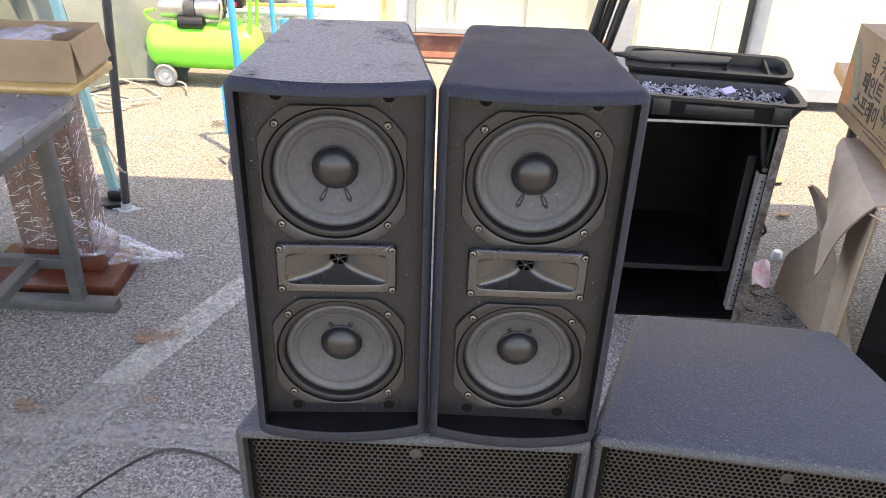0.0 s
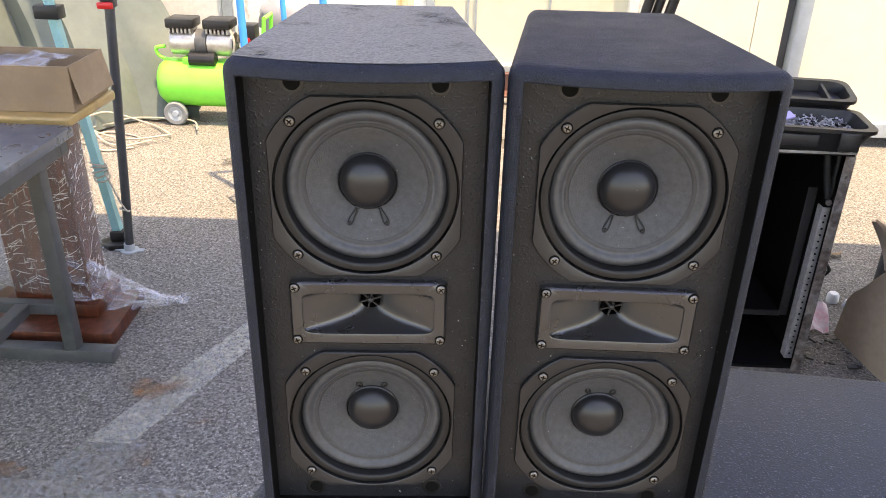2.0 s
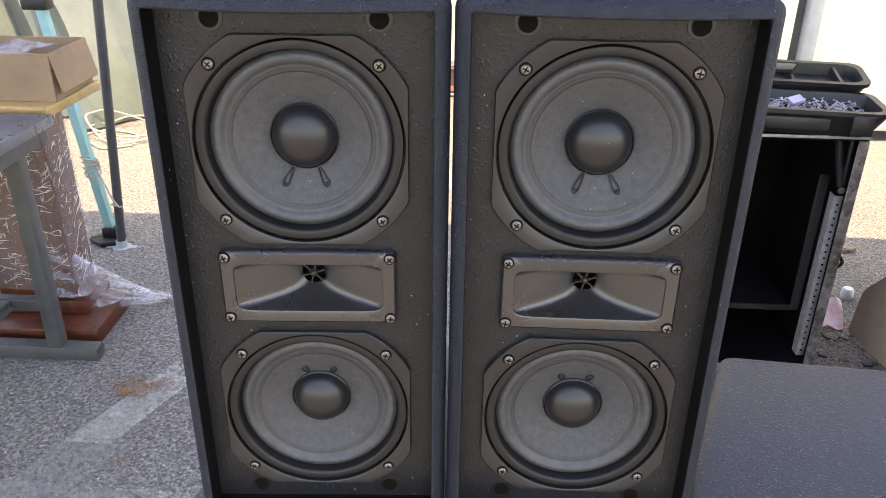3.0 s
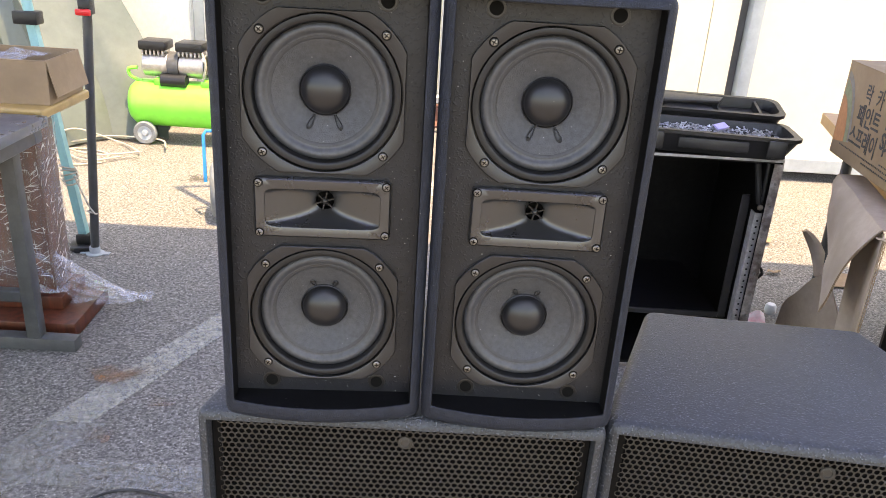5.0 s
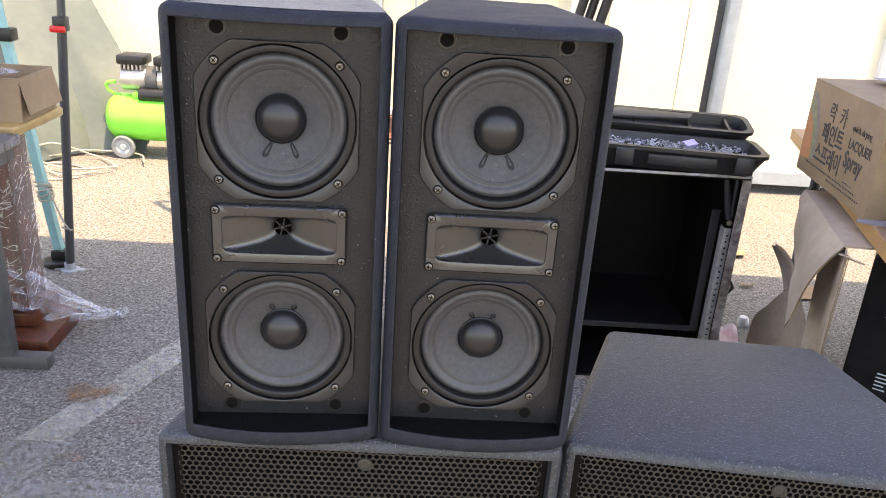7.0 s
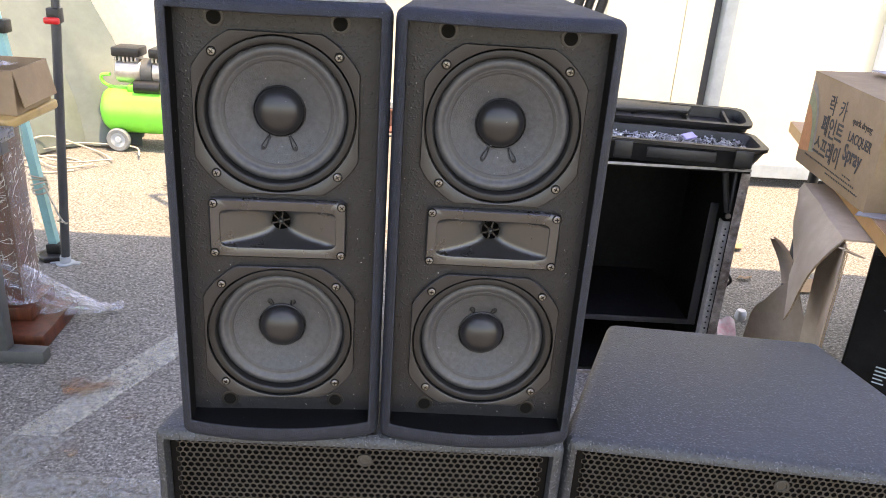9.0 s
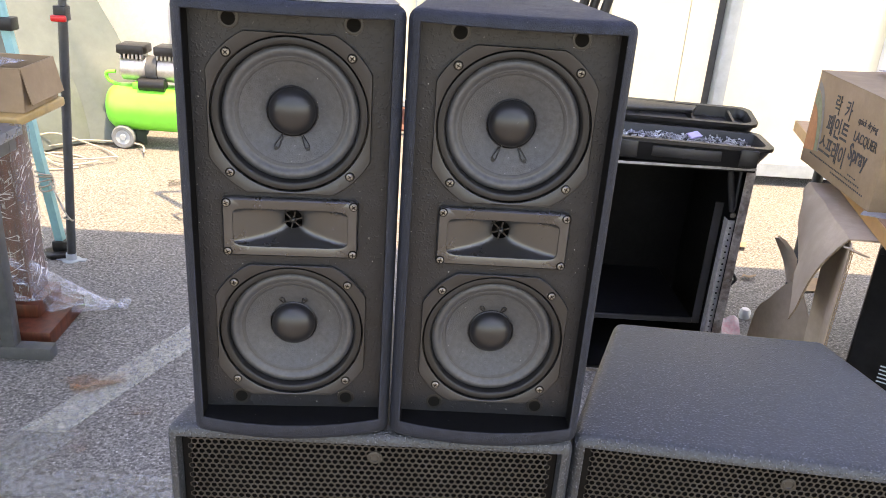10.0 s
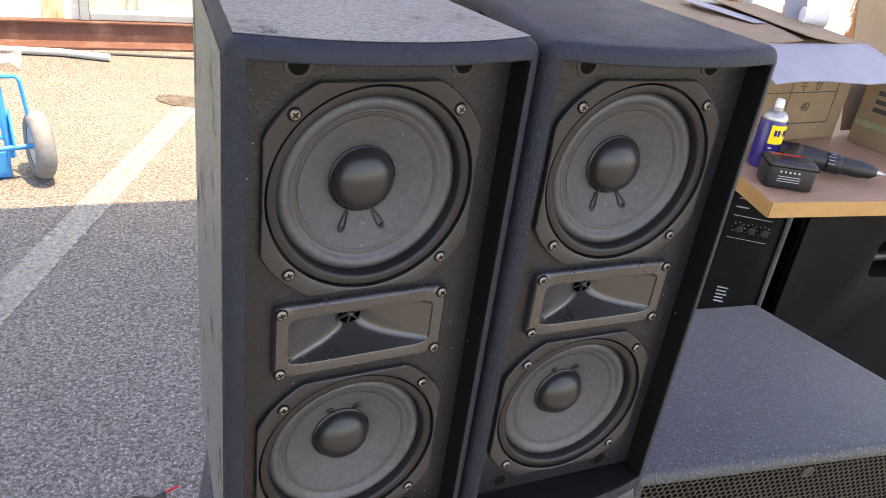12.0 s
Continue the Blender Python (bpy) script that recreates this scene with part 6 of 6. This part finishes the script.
for j in range(11):
    t = j / 10
    row = []
    for i in range(13):
        s = i / 12
        p = T0.lerp(T1, s).lerp(low[i], t)
        fold = math.exp(-((s - 0.30) / 0.05) ** 2) * 0.004 - 0.004 * math.exp(-((s - 0.62 + 0.2 * t) / 0.06) ** 2)
        p.x -= 0.016 * math.sin(math.pi * min(1, t * 1.15)) * (1 - 0.5 * s) + fold
        p.z += 0.012 * math.sin(math.pi * t) * (1 - s)
        row.append(p)
    rows.append(row)
rows = [[T0.lerp(T1, i / 12) + inside + Vector((0, 0, 0.001)) for i in range(13)]] + rows
sheet(b, rows, 0.005)
part("hanging_flap", b, M_CARD_GREY, card)
corrugated("torn_edge", [r[0] + Vector((0, -0.003, -0.003)) for r in rows[1:]], Vector((0.8, 0.2, 0.5)).normalized(), card)
b = bmesh.new()
rows = []
for j in range(9):
    t = j / 8
    z = 0.655 - 0.651 * t
    drift = Vector((0.022 * t, 0.02 * t, 0))
    rows.append([Vector((x, y, z)) + drift + Vector((0.004 * math.sin(4 * t + 9 * y), 0, 0)) for x, y in ((1.013, 1.700), (1.030, 1.740), (1.046, 1.780), (1.048, 1.784), (1.049, 1.82), (1.050, 1.860))])
sheet(b, rows, 0.005)
part("upright_panel", b, M_CARD_GREY, card)
corrugated("torn_edge", [r[0] + Vector((0, -0.003, 0)) for r in rows], Vector((1, 0, 0)), card)
b = bmesh.new()
sheet(b, [[(1.000 + 0.012 * i, 1.672 + 0.020 * j - 0.004 * i, 0.662 - 0.004 * i - 0.004 * j) for i in range(4)] for j in range(3)], 0.004)
part("torn_tab", b, M_CARD_GREY, card)
c3 = thing("cardboard_sheet", Matrix.Identity(4), "torn cardboard piece standing on the asphalt by the desk", "cardboard", "torn cardboard")
b = bmesh.new()
P = [Vector((1.172, 2.425, 0.004)), Vector((1.262, 1.955, 0.004)), Vector((1.205, 2.24, 0.345)), Vector((1.168, 2.395, 0.145))]
rows = []
for j in range(9):
    t = j / 8
    rows.append([P[0].lerp(P[3], t).lerp(P[1].lerp(P[2], t), i / 8) + Vector((-0.016 * math.sin(math.pi * i / 8), 0, 0.006 * math.sin(i * 1.3) * t)) for i in range(9)])
sheet(b, rows, 0.005)
part("panel", b, M_CARD_GREY, c3)
b = bmesh.new()
rows = []
for y, xl, zl, xr, zr in ((2.31, 1.200, 0.295, 1.222, 0.295), (2.34, 1.206, 0.315, 1.232, 0.322), (2.37, 1.204, 0.345, 1.244, 0.350), (2.39, 1.196, 0.372, 1.232, 0.376), (2.40, 1.184, 0.398, 1.208, 0.400), (2.405, 1.177, 0.413, 1.183, 0.414)):
    rows.append([Vector((xl + (xr - xl) * i / 4, y - 0.012 * math.sin(math.pi * i / 4), zl + (zr - zl) * i / 4)) for i in range(5)])
sheet(b, rows, 0.005)
part("torn_flap", b, M_CARD_GREY, c3)

# ---- crumpled sack beside the podium ----
b = bmesh.new()
bmesh.ops.create_icosphere(b, subdivisions=4, radius=1.0)
for v in b.verts:
    d = 1 + 0.22 * noise.noise(v.co * 2.1) + 0.14 * abs(noise.noise(v.co * 5.0)) + 0.06 * abs(noise.noise(v.co * 12.0))
    v.co = Vector((-1.70 + 0.125 * v.co.x * d, 2.40 + 0.11 * v.co.y * d, max(0.002, 0.15 + 0.17 * v.co.z * d)))
tagged(part("plastic_sack", b, M_SACK), "crumpled whitish plastic sack standing beside the podium", "sack")

# ---- litter on the asphalt ----
rs = random.Random(5)
for x, y, r in ((1.247, 2.64, 0.021), (1.287, 2.60, 0.018), (1.322, 2.57, 0.016)):
    b = add_lathe(bmesh.new(), [(0, 0), (r * 0.9, 0), (r, r * 0.3), (r * 0.92, r * 1.4), (r * 0.7, r * 1.7), (0, r * 1.7)], 14, Matrix.Translation((x, y, 0)))
    tagged(part("foam_cap", b, M_WHITE), "small white foam plug lying on the asphalt", "foam plug", "foam plugs")
b = bmesh.new()
sheet(b, [[(1.085 + 0.016 * i + 0.006 * j, 2.42 + 0.026 * j, 0.012 + 0.045 * (j / 4) + 0.009 * math.sin(i * 1.5 + j)) for i in range(5)] for j in range(5)], 0.001)
tagged(part("plastic_bag", b, M_PINK), "crumpled pink and white plastic bag on the asphalt", "bag")
for x, y, w in ((1.45, 3.35, 0.10), (1.62, 2.95, 0.16), (1.38, 3.0, 0.05)):
    b = bmesh.new()
    sheet(b, [[(x + w * (i / 3 - 0.5) + 0.01 * j, y + w * 0.7 * (j / 3 - 0.5), 0.006 + 0.015 * rs.random()) for i in range(4)] for j in range(4)], 0.002)
    tagged(part("card_scrap", b, M_CARD), "torn cardboard scrap lying on the sunlit asphalt", "card scrap")
b = bmesh.new()
for k in range(26):
    x, y, r = rs.uniform(1.02, 1.20), rs.uniform(2.22, 2.42), rs.uniform(0.004, 0.014)
    add_box(b, -r, r, -r * 0.5, r * 0.5, 0, r * 0.5, m=Matrix.Translation((x, y, 0.001)) @ Matrix.Rotation(rs.uniform(0, 3), 4, "Z"))
tagged(part("debris", b, M_DARK_STEEL, smooth=False), "dark crumbs and scrap on the asphalt beside the rack", "debris", kind="stuff")
